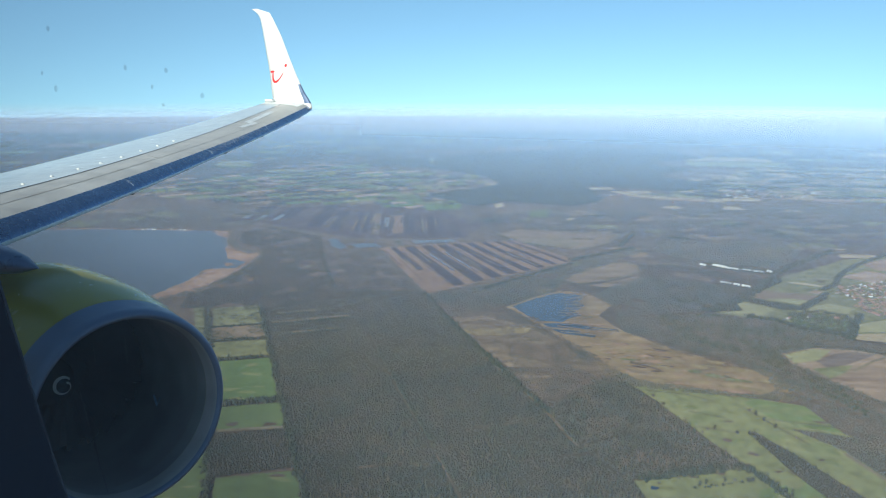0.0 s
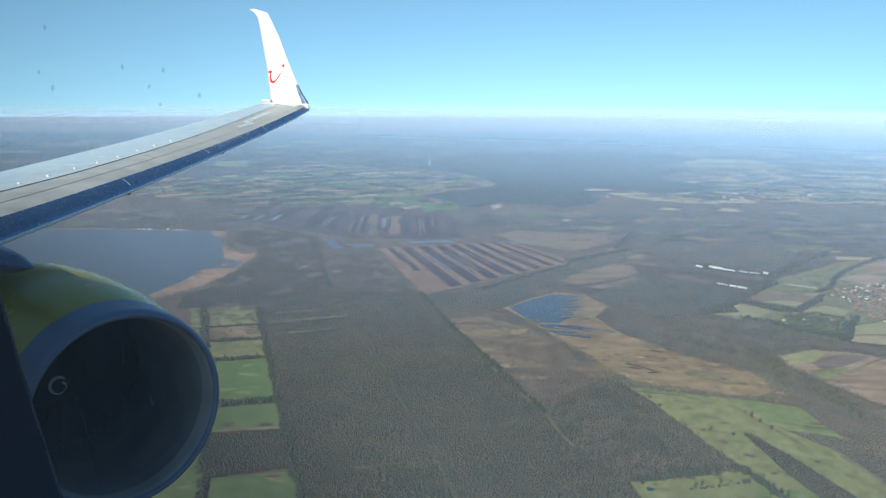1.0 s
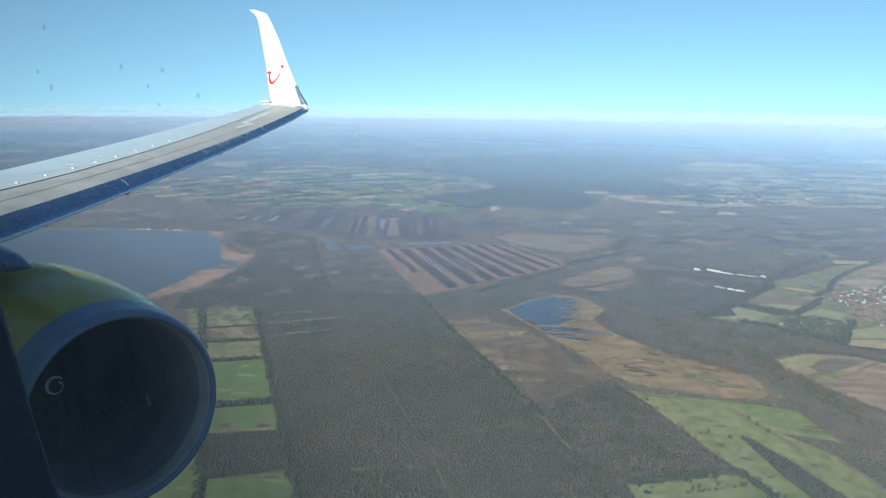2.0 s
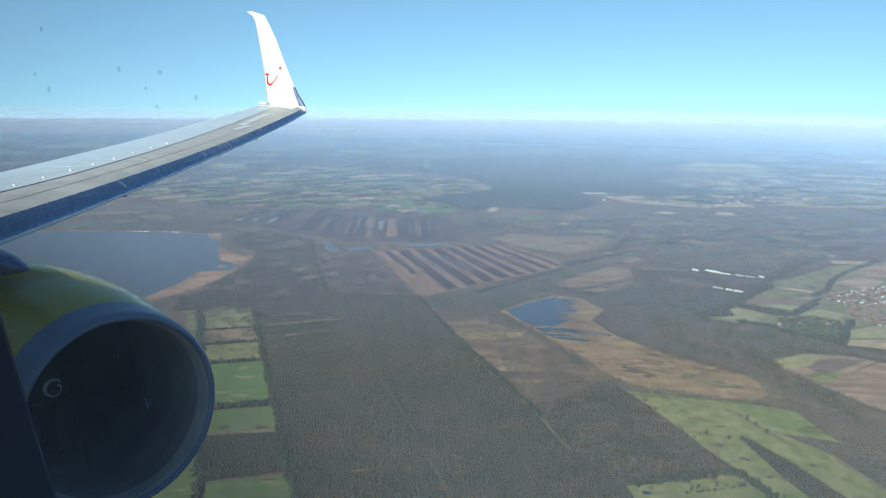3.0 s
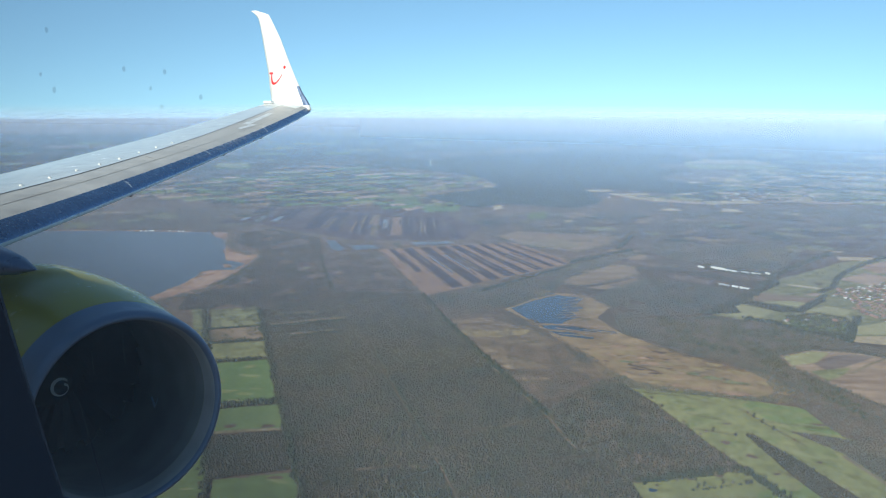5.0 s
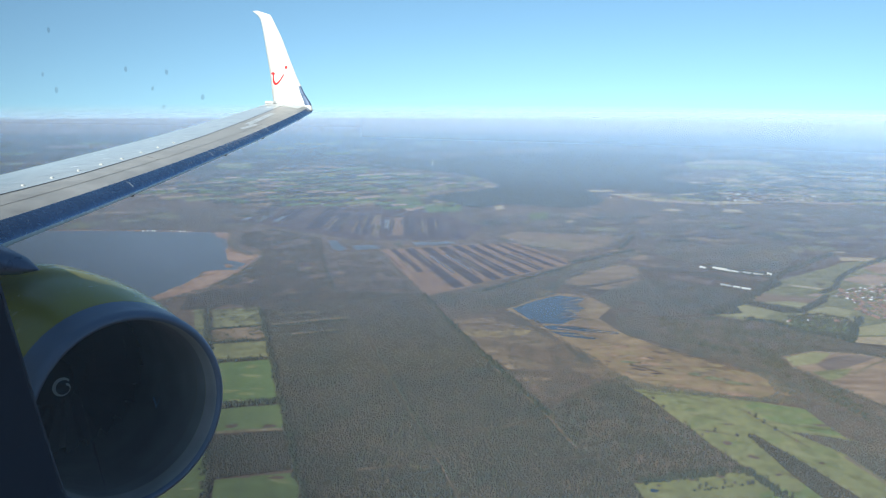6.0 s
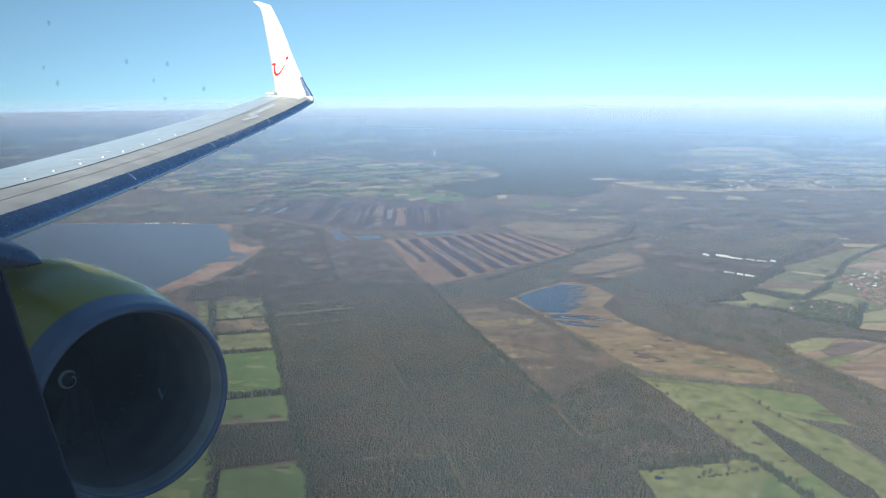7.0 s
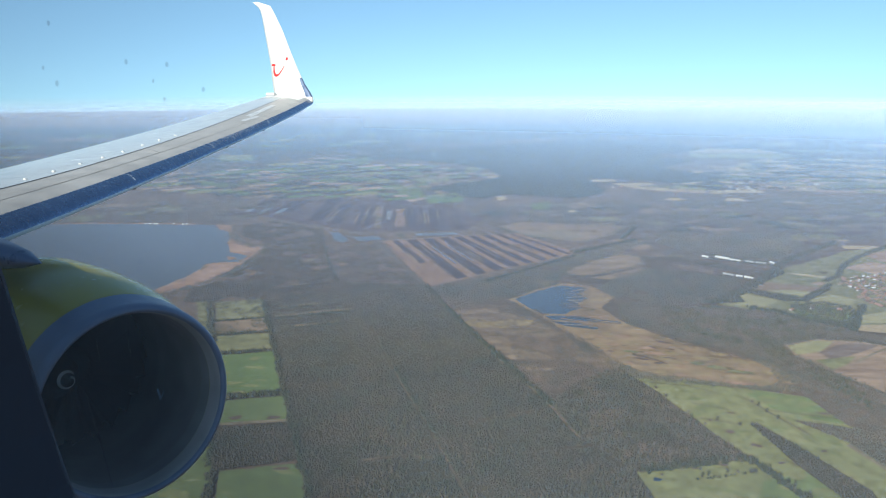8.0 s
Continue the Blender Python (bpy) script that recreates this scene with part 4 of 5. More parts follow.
scatter("far_woods", np.concatenate(far), 6.5, 5.5, PINE_LEAF, "dark far copses between the fields", "woodland", TUFTS, 29)

wood([(-32, 1174), (16, 1121), (99, 1120), (166, 981), (216, 860), (151, 814), (118, 761), (64, 889), (6, 1041)], 2.3, 1.0, 2.4, BROWN_LEAF, "low brown scrub spread over heath", SLIM, 30, 0.85, -0.08, False, 20)
wood([(88, 880), (192, 901), (216, 860), (151, 814), (118, 761), (64, 889)], 2.4, 1.1, 3.4, BROWN_LEAF, "brown scrub and young birches on heath", SLIM, 31, 0.85, -0.15, False, 30)
wood([(198, 910), (244, 849), (359, 812), (419, 807), (414, 795), (350, 806), (231, 828), (203, 860)], 2.3, 1.15, 3.6, SCRUB_LEAF, "brown scrub along the marsh edge", SLIM, 32, 0.9, -0.7, False, 50)

wood([(98, 1115), (137, 1084), (169, 999), (202, 933), (222, 867), (171, 891), (147, 990)], 2.4, 1.1, 2.6, BROWN_LEAF, "brown scrub between heath and marsh", SLIM, 59, 0.9, -0.3, False, 30)
wood([(167, 990), (246, 992), (306, 968), (361, 917), (411, 889), (442, 842), (359, 812), (242, 841), (197, 929)], 7, 1.0, 1.2, BELT_LEAF, "scattered low bushes in the marsh", TUFTS, 33, 0.6, 0.1, False, 30)
wood([(2, 1061), (60, 1070), (120, 1051), (166, 984), (194, 910), (113, 908), (62, 946)], 6, 1.0, 1.2, BELT_LEAF, "scattered low bushes on the heath", TUFTS, 34, 0.6, 0.05, False, 30)
wood([(250, 792), (289, 820), (340, 779), (377, 714), (406, 675), (444, 611), (332, 550), (302, 646)], 9, 1.2, 2, DARK_LEAF, "scattered bushes on a wet meadow", TUFTS, 35, 0.35, 0.45, False, 30)

for a, c, w in (((227, 1124), (204, 1118), 1.5), ((215, 1086), (187, 1091), 2), ((240, 1042), (172, 1050), 3), ((235, 1010), (166, 1038), 3)):
    ribbon("reed_finger", [a, between(a, c, 0.5), c], w, REED, "narrow finger of reeds in the pond", "reeds")
for pts, w in (([(247, 902), (257, 895), (268, 886), (281, 872)], 3.2), ([(274, 949), (298, 941), (328, 936), (344, 930)], 2.2), ([(286, 955), (305, 949), (322, 942)], 1.8), ([(274, 929), (282, 923)], 5), ([(214, 916), (221, 912)], 5), ([(283, 893), (299, 890)], 4), ([(364, 853), (372, 852)], 4), ([(341, 891), (354, 886)], 2.5)):
    ribbon("marsh_channel", pts, 0.6 * w, PEAT_MIX, "thin dark channel through the marsh", "channel")
for x, y, w, d in ((368, 849, 16, 6), (342, 863, 13, 5), (321, 876, 10, 4), (244, 911, 9, 4)):
    patch("wet_grass", spot(x, y, w, d, -8), GRASS_DULL, "greenish wet patch in the marsh", "marsh", 3, 5)
fingers = random.Random(8)
for a0, c0, a1, c1, count in (((243, 1197), (217, 1076), (192, 1177), (162, 1075), 22), ((264, 1033), (230, 992), (159, 1055), (150, 1012), 12)):
    for k in range(count):
        u = (k + fingers.uniform(0.1, 0.9)) / count
        a, c = between(a0, c0, u), between(a1, c1, u)
        c = between(a, c, fingers.uniform(0.35, 1.0))
        ribbon("reed_finger", [a, between(a, c, 0.5), c], fingers.uniform(0.8, 2.0), MARSH, "narrow finger of reeds in the pond", "reeds")
wood([(391, 914), (413, 893), (456, 842), (427, 795), (376, 803), (408, 828), (409, 864)], 2.4, 1.15, 3, BELT_LEAF, "brown scrub at the end of the marsh", SLIM, 36, 0.85, -0.15, False, 30)

# ---- fringes of low growth along the borders of marsh, reeds, heath and fields ----
REED_TUFT = leafy("dry_reed_tuft", [(0.0, (0.17, 0.105, 0.072)), (0.5, (0.235, 0.145, 0.098)), (1.0, (0.29, 0.185, 0.125))])


def fringe(points, width, gap, size, tall, mat, label, seed):
    scatter("fringe", spots_along(points, width, gap, seed), size, tall, mat, label, "scrub", SLIM, seed)


MARSH_EDGE = [(197, 929), (219, 867), (241, 838), (293, 823), (358, 809), (414, 804), (446, 842), (411, 889), (361, 917), (306, 968), (273, 1139), (247, 1197), (194, 1214)]
LAKE_EDGE = [(-507, 1643), (-480, 1543), (-455, 1500), (-416, 1460), (-384, 1465), (-391, 1351), (-412, 1256), (-445, 1202), (-474, 1168), (-501, 1094)]
for pts, width, gap, size, tall, mat, label in (
        (MARSH_EDGE, 16, 2.6, 1.0, 2.4, BROWN_LEAF, "brown scrub along the marsh border"), (MARSH_EDGE, 20, 4.0, 0.9, 1.2, REED_TUFT, "dry reed tufts along the marsh border"),
        (LAKE_EDGE, 16, 2.6, 1.1, 1.8, BELT_LEAF, "grey-brown scrub behind the reeds"), (LAKE_EDGE, 26, 4.0, 1.1, 1.2, REED_TUFT, "dry reed tufts behind the lake shore"),
        ([(106, 1633), (181, 1542), (279, 1497), (344, 1547), (410, 1644)], 16, 4.0, 1.4, 1.8, BELT_LEAF, "low scrub round a heath"),
        ([(203, 1281), (332, 1407), (395, 1372), (336, 1303), (238, 1255), (203, 1281)], 10, 3.0, 1.2, 1.6, BELT_LEAF, "low scrub round a heath"),
        ([(-151, 1506), (147, 1581), (261, 1413), (-40, 1192), (-151, 1506)], 6, 3.4, 1.1, 1.4, BELT_LEAF, "low scrub round a peat cutting"),
        ([(460, 939), (518, 962), (573, 953), (633, 919)], 7, 2.4, 1.2, 3.0, BELT_LEAF, "brown scrub at a field border"), ([(460, 939), (463, 905), (491, 843), (538, 765)], 9, 2.4, 1.2, 3.2, BELT_LEAF, "brown scrub at a field border"),
        ([(-265, 1460), (-155, 1487), (-48, 1214), (-197, 1216), (-265, 1460)], 8, 3.2, 1.1, 1.5, BELT_LEAF, "low scrub round an old peat block")):
    fringe(pts, width, gap, size, tall, mat, label, 300 + int(width * 7 + gap * 10 + abs(pts[0][0])))

# ---- hedges and tree rows ----
for n, (pts, w, t) in enumerate((
        ([(-341, 968), (-264, 984)], 4, 7), ([(-318, 902), (-243, 917)], 4, 7), ([(-276, 773), (-199, 788)], 7, 9), ([(-358, 1025), (-285, 1041)], 3, 5), ([(-395, 1110), (-322, 899), (-277, 770), (-231, 610), (-215, 542)], 6, 6),
        ([(-305, 1113), (-249, 939), (-202, 801), (-164, 683), (-133, 591), (-117, 543)], 5, 9), ([(-265, 1465), (-242, 1360), (-202, 1225)], 3, 5), ([(-42, 1192), (6, 1046), (65, 892), (117, 760)], 5, 9),
        ([(420, 1111), (484, 1159), (552, 1234), (640, 1341), (734, 1424), (812, 1488)], 7, 10), ([(-115, 1006), (-96, 932), (-57, 811), (-22, 709), (5, 623)], 2.2, 7), ([(538, 1127), (581, 1122), (659, 1206)], 6, 8), ([(586, 991), (624, 1052), (660, 1098)], 7, 9),
        ([(318, 793), (346, 779), (363, 739), (377, 702)], 1.5, 3), ([(188, 626), (235, 635), (301, 650)], 6, 9), ([(300, 648), (314, 611), (329, 574)], 6, 9), ([(236, 612), (274, 620), (316, 628)], 3, 4),
        ([(659, 1224), (695, 1251), (732, 1307), (751, 1330), (821, 1394), (911, 1464)], 6, 8), ([(247, 1408), (397, 1511)], 8, 8), ([(62, 1220), (243, 1383)], 5, 7), ([(429, 1639), (369, 1519)], 5, 9), ([(260, 832), (324, 811)], 4, 4), ([(277, 731), (316, 718)], 2, 2.5), ([(-269, 1034), (-212, 1050), (-151, 1067)], 4, 8), ([(-234, 994), (-158, 1014)], 4, 8), ([(-274, 1074), (-198, 1097)], 4, 8), ([(-262, 969), (-183, 986)], 4, 7), ([(474, 1085), (514, 1064), (531, 1035), (593, 1005)], 8, 9), ([(508, 1374), (540, 1355), (566, 1342), (628, 1318)], 5, 4.5), ([(520, 1396), (566, 1364), (640, 1336)], 7, 5), ([(490, 1268), (516, 1250), (545, 1232)], 5, 4))):
    hedge(pts, w, t, 40 + n)

# ---- single trees ----
def tree(height, width, seed, mat, label):
    """A tapered trunk with limbs and a crown of many lumps."""
    q = random.Random(seed)
    e = tagged(new("tree"), label, "tree", "single trees")
    bm = bmesh.new()
    bmesh.ops.create_cone(bm, cap_ends=True, segments=7, radius1=0.28, radius2=0.12, depth=height * 0.6, matrix=pose(0, 0, height * 0.3))
    for k in range(5):
        a = 2 * math.pi * (k + 0.5 * q.random()) / 5
        tilt = look((0, 0, height * (0.32 + 0.05 * k)), (math.cos(a), math.sin(a), height * (0.32 + 0.05 * k) + 0.9))
        bmesh.ops.create_cone(bm, cap_ends=True, segments=5, radius1=0.04, radius2=0.11, depth=width * 0.8, matrix=tilt @ pose(0, 0, -width * 0.4))
    part("trunk", bm, BARK, e)
    vs, fs, at = [], [], 0
    for k in range(14):
        kv, kf = CROWNS[k % len(CROWNS)] if k % 2 else TUFTS[k % len(TUFTS)]
        a, d, z = q.uniform(0, 6.283), width * 0.62 * math.sqrt(q.random()), q.uniform(0.38, 0.9)
        d *= 1.1 - 0.7 * abs(z - 0.55)
        rad = width * q.uniform(0.25, 0.42)
        vs += [(d * math.cos(a) + rad * v[0], d * math.sin(a) + rad * v[1], z * height + rad * v[2]) for v in kv]
        fs += [tuple(int(i) + at for i in f) for f in kf]
        at += len(kv)
    mesh_ob("crown", vs, fs, mat, e)
    return e


TREES = [tree(6.5, 2.4, 1, WOOD_LEAF, "brownish autumn tree standing at a field edge"), tree(8, 2.2, 2, DARK_LEAF, "tall dark tree standing at a field edge"), tree(5, 2.0, 3, SCRUB_LEAF, "small bare brown tree on grassland")]
q = random.Random(12)
placed = [False] * 3
for line, count in (([(-341, 970), (-264, 984)], 5), ([(-319, 904), (-243, 919)], 6), ([(-277, 776), (-200, 789)], 6), ([(-202, 801), (-133, 591)], 7), ([(-323, 899), (-232, 610)], 5), ([(238, 825), (282, 709)], 4), ([(268, 733), (316, 718)], 4),
                    ([(237, 615), (316, 628)], 7), ([(191, 616), (295, 646)], 5), ([(300, 646), (326, 591)], 5), ([(-42, 1186), (116, 757)], 9), ([(346, 779), (377, 702)], 5), ([(534, 1089), (602, 1023)], 7), ([(427, 1107), (609, 1290)], 7), ([(643, 1277), (787, 1393)], 4)):
    for k in range(count):
        x, y = between(line[0], line[1], (k + q.uniform(0.1, 0.9)) / count)
        kind = q.choice((0, 1, 1, 2))
        m = pose(x + q.uniform(-3, 3), y + q.uniform(-3, 3), 0, 0, 0, q.uniform(0, 360))
        if placed[kind]:
            copy_thing(TREES[kind], m)
        else:
            TREES[kind].matrix_world, placed[kind] = m, True

# ---- buildings ----
ROOF_RED = paint("red_roof_tile", (0.31, 0.17, 0.13), 0.75, 0, 0.35, 2.0, 0.2)
ROOF_DARK = paint("dark_roof_tile", (0.09, 0.07, 0.065), 0.7, 0, 0.35, 2.0, 0.2)
WALL_WHITE = paint("white_render", (0.62, 0.6, 0.56), 0.8, 0, 0.2, 1.0, 0.2)
WALL_BRICK = paint("red_brick", (0.22, 0.11, 0.085), 0.85, 0, 0.3, 1.0, 0.2)
SHED_WHITE = paint("white_sheet_roof", (0.62, 0.62, 0.59), 0.5, 0, 0.15, 0.6, 0.4)
SHED_GREY = paint("grey_sheet_roof", (0.36, 0.37, 0.36), 0.55, 0, 0.3, 0.6, 0.4)
PANE = paint("dark_window_glass", (0.03, 0.035, 0.04), 0.1, 0, 0.1, 1.0, 0.5)


def box(bm, x0, x1, y0, y1, z0, z1):
    v = [bm.verts.new((x, y, z)) for z in (z0, z1) for x, y in ((x0, y0), (x1, y0), (x1, y1), (x0, y1))]
    for f in ((3, 2, 1, 0), (4, 5, 6, 7), (0, 1, 5, 4), (1, 2, 6, 5), (2, 3, 7, 6), (3, 0, 4, 7)):
        bm.faces.new([v[i] for i in f])


def gable(bm, l, w, eaves, ridge, over):
    """A pitched roof with a thickness, overhanging the walls."""
    for side in (1, -1):
        v = []
        for dz in (0, 0.35):
            for x in (-l / 2 - over, l / 2 + over):
                v += [bm.verts.new((x, side * (w / 2 + over), eaves - over * (ridge - eaves) / (w / 2) + dz)), bm.verts.new((x, 0, ridge + dz))]
        for f in ((0, 1, 3, 2), (4, 6, 7, 5), (0, 2, 6, 4), (0, 4, 5, 1), (2, 3, 7, 6)):
            bm.faces.new([v[i] for i in f])


def house(l, w, eaves, ridge, wall, roof, label, category="house", chimney=True, panes=True, name="house"):
    e = tagged(new(name), label, category)
    bm = bmesh.new()
    box(bm, -l / 2, l / 2, -w / 2, w / 2, 0, eaves)
    for x in (-l / 2, l / 2):
        bm.faces.new([bm.verts.new(p) for p in ((x, -w / 2, eaves), (x, w / 2, eaves), (x, 0, ridge))])
    part("wall", bm, wall, e)
    bm = bmesh.new()
    gable(bm, l, w, eaves, ridge, 0.5)
    r = part("roof", bm, roof, e)
    if chimney:
        bm = bmesh.new()
        box(bm, 1.0, 1.7, -0.35, 0.35, ridge - 0.6, ridge + 1.1)
        part("chimney", bm, WALL_BRICK, r)
    if panes:
        for x in (-0.28 * l, 0.0, 0.28 * l):
            for s in (-1, 1):
                bm = bmesh.new()
                box(bm, x - 0.6, x + 0.6, s * w / 2 - 0.03, s * w / 2 + 0.03, 0.9, 2.2)
                part("window", bm, PANE, e)
    return e


kinds = [house(6.8, 5.0, 2.4, 4.3, WALL_BRICK, ROOF_RED, "red-roofed brick village house"), house(6.2, 4.8, 2.5, 4.3, WALL_WHITE, ROOF_RED, "white village house with a red tiled roof"),
         house(6.8, 5.0, 2.5, 4.4, WALL_WHITE, ROOF_DARK, "white village house with a dark roof"), house(5.6, 4.6, 2.5, 4.0, WALL_WHITE, SHED_WHITE, "white house with a pale roof")]
r = random.Random(7)
VILLAGE = [(675, 1206), (702, 1245), (734, 1252), (813, 1282), (903, 1291), (744, 1045), (694, 1078), (671, 1136), (696, 1182)]
first = [True] * 4
patch("village_ground", VILLAGE, GRASS_DULL, "gardens and lawns between village houses", "gardens", 3, 10)
for n, (x, y) in enumerate(spots_in(VILLAGE, 8.6, 77, 0.9)):
    k = r.choice((0, 0, 0, 0, 1, 2)) if y < between((695, 1179), (833, 1183), 0.5)[1] else r.choice((1, 3, 3, 0, 2, 1))
    m = pose(x, y, 0, 0, 0, r.choice((20, 110, 35)) + r.uniform(-8, 8))
    if first[k]:
        kinds[k].matrix_world, first[k] = m, False
    else:
        copy_thing(kinds[k], m)
scatter("garden_trees", spots_in(VILLAGE, 7, 78, 0.7), 1.7, 4, WOOD_LEAF, "garden trees between village houses", "trees", CROWNS, 79)
HAMLET = [(822, 2090), (829, 2180), (888, 2250), (1010, 2262), (1120, 2210), (1080, 2090), (950, 2070)]
farms = [house(7.5, 5.5, 2.6, 5.0, WALL_WHITE, ROOF_RED, "far white farmhouse with a red roof", "farmhouse", False, False, "farmhouse"), house(9, 6.5, 2.6, 5.2, WALL_BRICK, ROOF_DARK, "far brick farmhouse with a dark roof", "farmhouse", False, False, "farmhouse"),
         house(11, 7, 2.6, 4.6, WALL_WHITE, SHED_GREY, "far white barn with a pale roof", "barn", False, False, "barn")]
first = [True] * 3
for n, (x, y) in enumerate(spots_in(HAMLET, 19, 80, 0.5)):
    k = r.choice((0, 1, 1, 1, 1, 2))
    m = pose(x, y, 0, 0, 0, r.uniform(0, 180))
    if first[k]:
        farms[k].matrix_world, first[k] = m, False
    else:
        copy_thing(farms[k], m)
for px in ([(-690, 2210), (-664, 2212), (-641, 2193), (480, 2126), (505, 2128), (632, 2014), (1116, 2103), (1141, 2087), (-357, 2002)]):
    copy_thing(kinds[r.choice((0, 1, 2))], pose(px[0], px[1], 0, 0, 0, r.uniform(0, 180)))
for px in ([(536, 1079), (571, 1085), (612, 1081)]):
    copy_thing(kinds[r.choice((1, 2))], pose(px[0], px[1], 0, 0, 0, r.uniform(0, 180)))
hut = house(3.6, 2.8, 1.5, 2.3, WALL_WHITE, SHED_WHITE, "small white boathouse on the lake shore", "boathouse", False, False, "boathouse")
hut.matrix_world = pose(*(-722, 1657), 0, 0, 0, 10)
for px in ((-711, 1658), (-700, 1658), (-694, 1658), (-656, 1660), (-632, 1655), (-622, 1655)):
    copy_thing(hut, pose(*px, 0, 0, 0, r.uniform(-20, 20)))
for (x0, y0), (x1, y1), w, roof, lab in (((524, 1384), (545, 1369), 7, SHED_WHITE, "long white farm shed"), ((541, 1364), (562, 1352), 7, SHED_WHITE, "long white farm shed"), ((500, 1388), (507, 1379), 5, SHED_WHITE, "small white farm shed"), ((570, 1351), (583, 1345), 6, SHED_GREY, "pale grey farm shed"), ((587, 1343), (602, 1335), 5, SHED_GREY, "long pale grey farm shed"),
                                       ((614, 1346), (624, 1330), 5, SHED_WHITE, "white farm shed"), ((499, 1272), (512, 1261), 5, SHED_GREY, "grey farm shed"), ((518, 1259), (526, 1253), 5, SHED_WHITE, "small white farm shed"), ((530, 1252), (541, 1242), 4.5, SHED_WHITE, "long white farm shed")):
    l = math.hypot(x1 - x0, y1 - y0)
    s = house(l, w, 2.2, 3.4, WALL_WHITE, roof, lab + " with a low roof", "farm shed", False, False, "farm_shed")
    s.matrix_world = pose((x0 + x1) / 2, (y0 + y1) / 2, 0, 0, 0, math.degrees(math.atan2(y1 - y0, x1 - x0)))
MAST = paint("white_mast_paint", (0.8, 0.8, 0.8), 0.5, 0, 0.1, 0.2)
mast = tagged(new("wind_turbine"), "white wind turbine far off on the plain", "wind turbine")
mast.matrix_world = pose(*(-65, 2728), 0)
bm = bmesh.new()
bmesh.ops.create_cone(bm, cap_ends=True, segments=12, radius1=1.3, radius2=0.7, depth=24, matrix=pose(0, 0, 12))
part("tower", bm, MAST, mast)
bm = bmesh.new()
box(bm, -0.7, 0.7, -1.4, 2.0, 23.6, 25)
nac = part("nacelle", bm, MAST, mast)
for a in (10, 130, 250):
    bm = bmesh.new()
    v = [bm.verts.new(p) for p in ((-0.5, 0, 0), (0.5, 0, 0), (0.3, 0.1, 5), (0.1, 0, 10), (-0.15, 0.1, 5))]
    bm.faces.new(v)
    bmesh.ops.solidify(bm, geom=bm.faces[:], thickness=0.2)
    part("blade", bm, MAST, nac).matrix_local = pose(0, -1.55, 24.3, 0, a, 0)

# ---- the aircraft: window, fuselage, wing, engine (frame: x to port, y aft, z up, from the eye) ----
WHITE = paint("white_aircraft_paint", (0.8, 0.8, 0.79), 0.3, 0, 0.06, 1.5, 0.5)
WING_GREY = paint("grey_wing_paint", (0.6, 0.575, 0.55), 0.42, 0, 0.3, 2.2, 0.5)
WING_PALE = paint("pale_wing_paint", (0.76, 0.79, 0.8), 0.22, 0.0, 0.08, 1.0, 0.7)
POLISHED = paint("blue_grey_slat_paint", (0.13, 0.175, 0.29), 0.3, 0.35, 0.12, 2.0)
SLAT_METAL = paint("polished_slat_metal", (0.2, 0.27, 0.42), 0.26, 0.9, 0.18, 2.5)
SLAT_PALE = paint("pale_slat_paint", (0.24, 0.33, 0.45), 0.3, 0.2, 0.1, 2.0)
GLINT_AND_JOINT = paint("glint_and_joint_paint", (0.75, 0.8, 0.84), 0.3, 0.0, 0.1, 2.0)
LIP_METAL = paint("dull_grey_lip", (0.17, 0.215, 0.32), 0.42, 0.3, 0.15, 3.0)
YELLOW = paint("yellow_cowl_paint", (0.38, 0.33, 0.042), 0.22, 0, 0.12, 2.0)
INLET = paint("dark_inlet_liner", (0.247, 0.247, 0.2535), 0.5, 0, 0.3, 3.0)
THROAT_FADE = paint("fading_throat_paint", (0.27, 0.275, 0.29), 0.5, 0, 0.3, 3.0)
THROAT_LIT = paint("lit_throat_paint", (0.4, 0.41, 0.43), 0.45, 0, 0.25, 3.0)
FAN = paint("dark_titanium_blade", (0.075, 0.075, 0.079), 0.9, 0.0, 0.2, 4.0, 0.1)
RED = paint("red_marking", (0.7, 0.03, 0.03), 0.4, 0, 0.05, 3.0)
SEAM = paint("dark_seam_sealant", (0.05, 0.05, 0.055), 0.6, 0, 0.2, 5.0)
TRIM = paint("dark_window_trim", (0.17, 0.18, 0.225), 0.7, 0, 0.2, 8.0)


def air_part(name, verts, faces, mat, parent, smooth=True, label=""):
    ob = mesh_ob(name, verts, faces, mat, parent, smooth)
    return tagged(ob, label) if label else ob


def grid_faces(rows, cols, closed=False):
    n = cols if closed else cols - 1
    return [(j * cols + i, j * cols + (i + 1) % cols, (j + 1) * cols + (i + 1) % cols, (j + 1) * cols + i) for j in range(rows - 1) for i in range(n)]


# wing: leading edge swept, bent upwards towards the tip
def lead(s):
    d = s - 3.87
    return (s, 13.4 - 0.52 * (15.7 - s), -1.29 + 0.075 * d + 0.003 * d * d)


def chord(s):
    return 1.55 + (15.7 - s) * 0.225


def thick(s):
    return 0.105 + (15.7 - s) * 0.0022


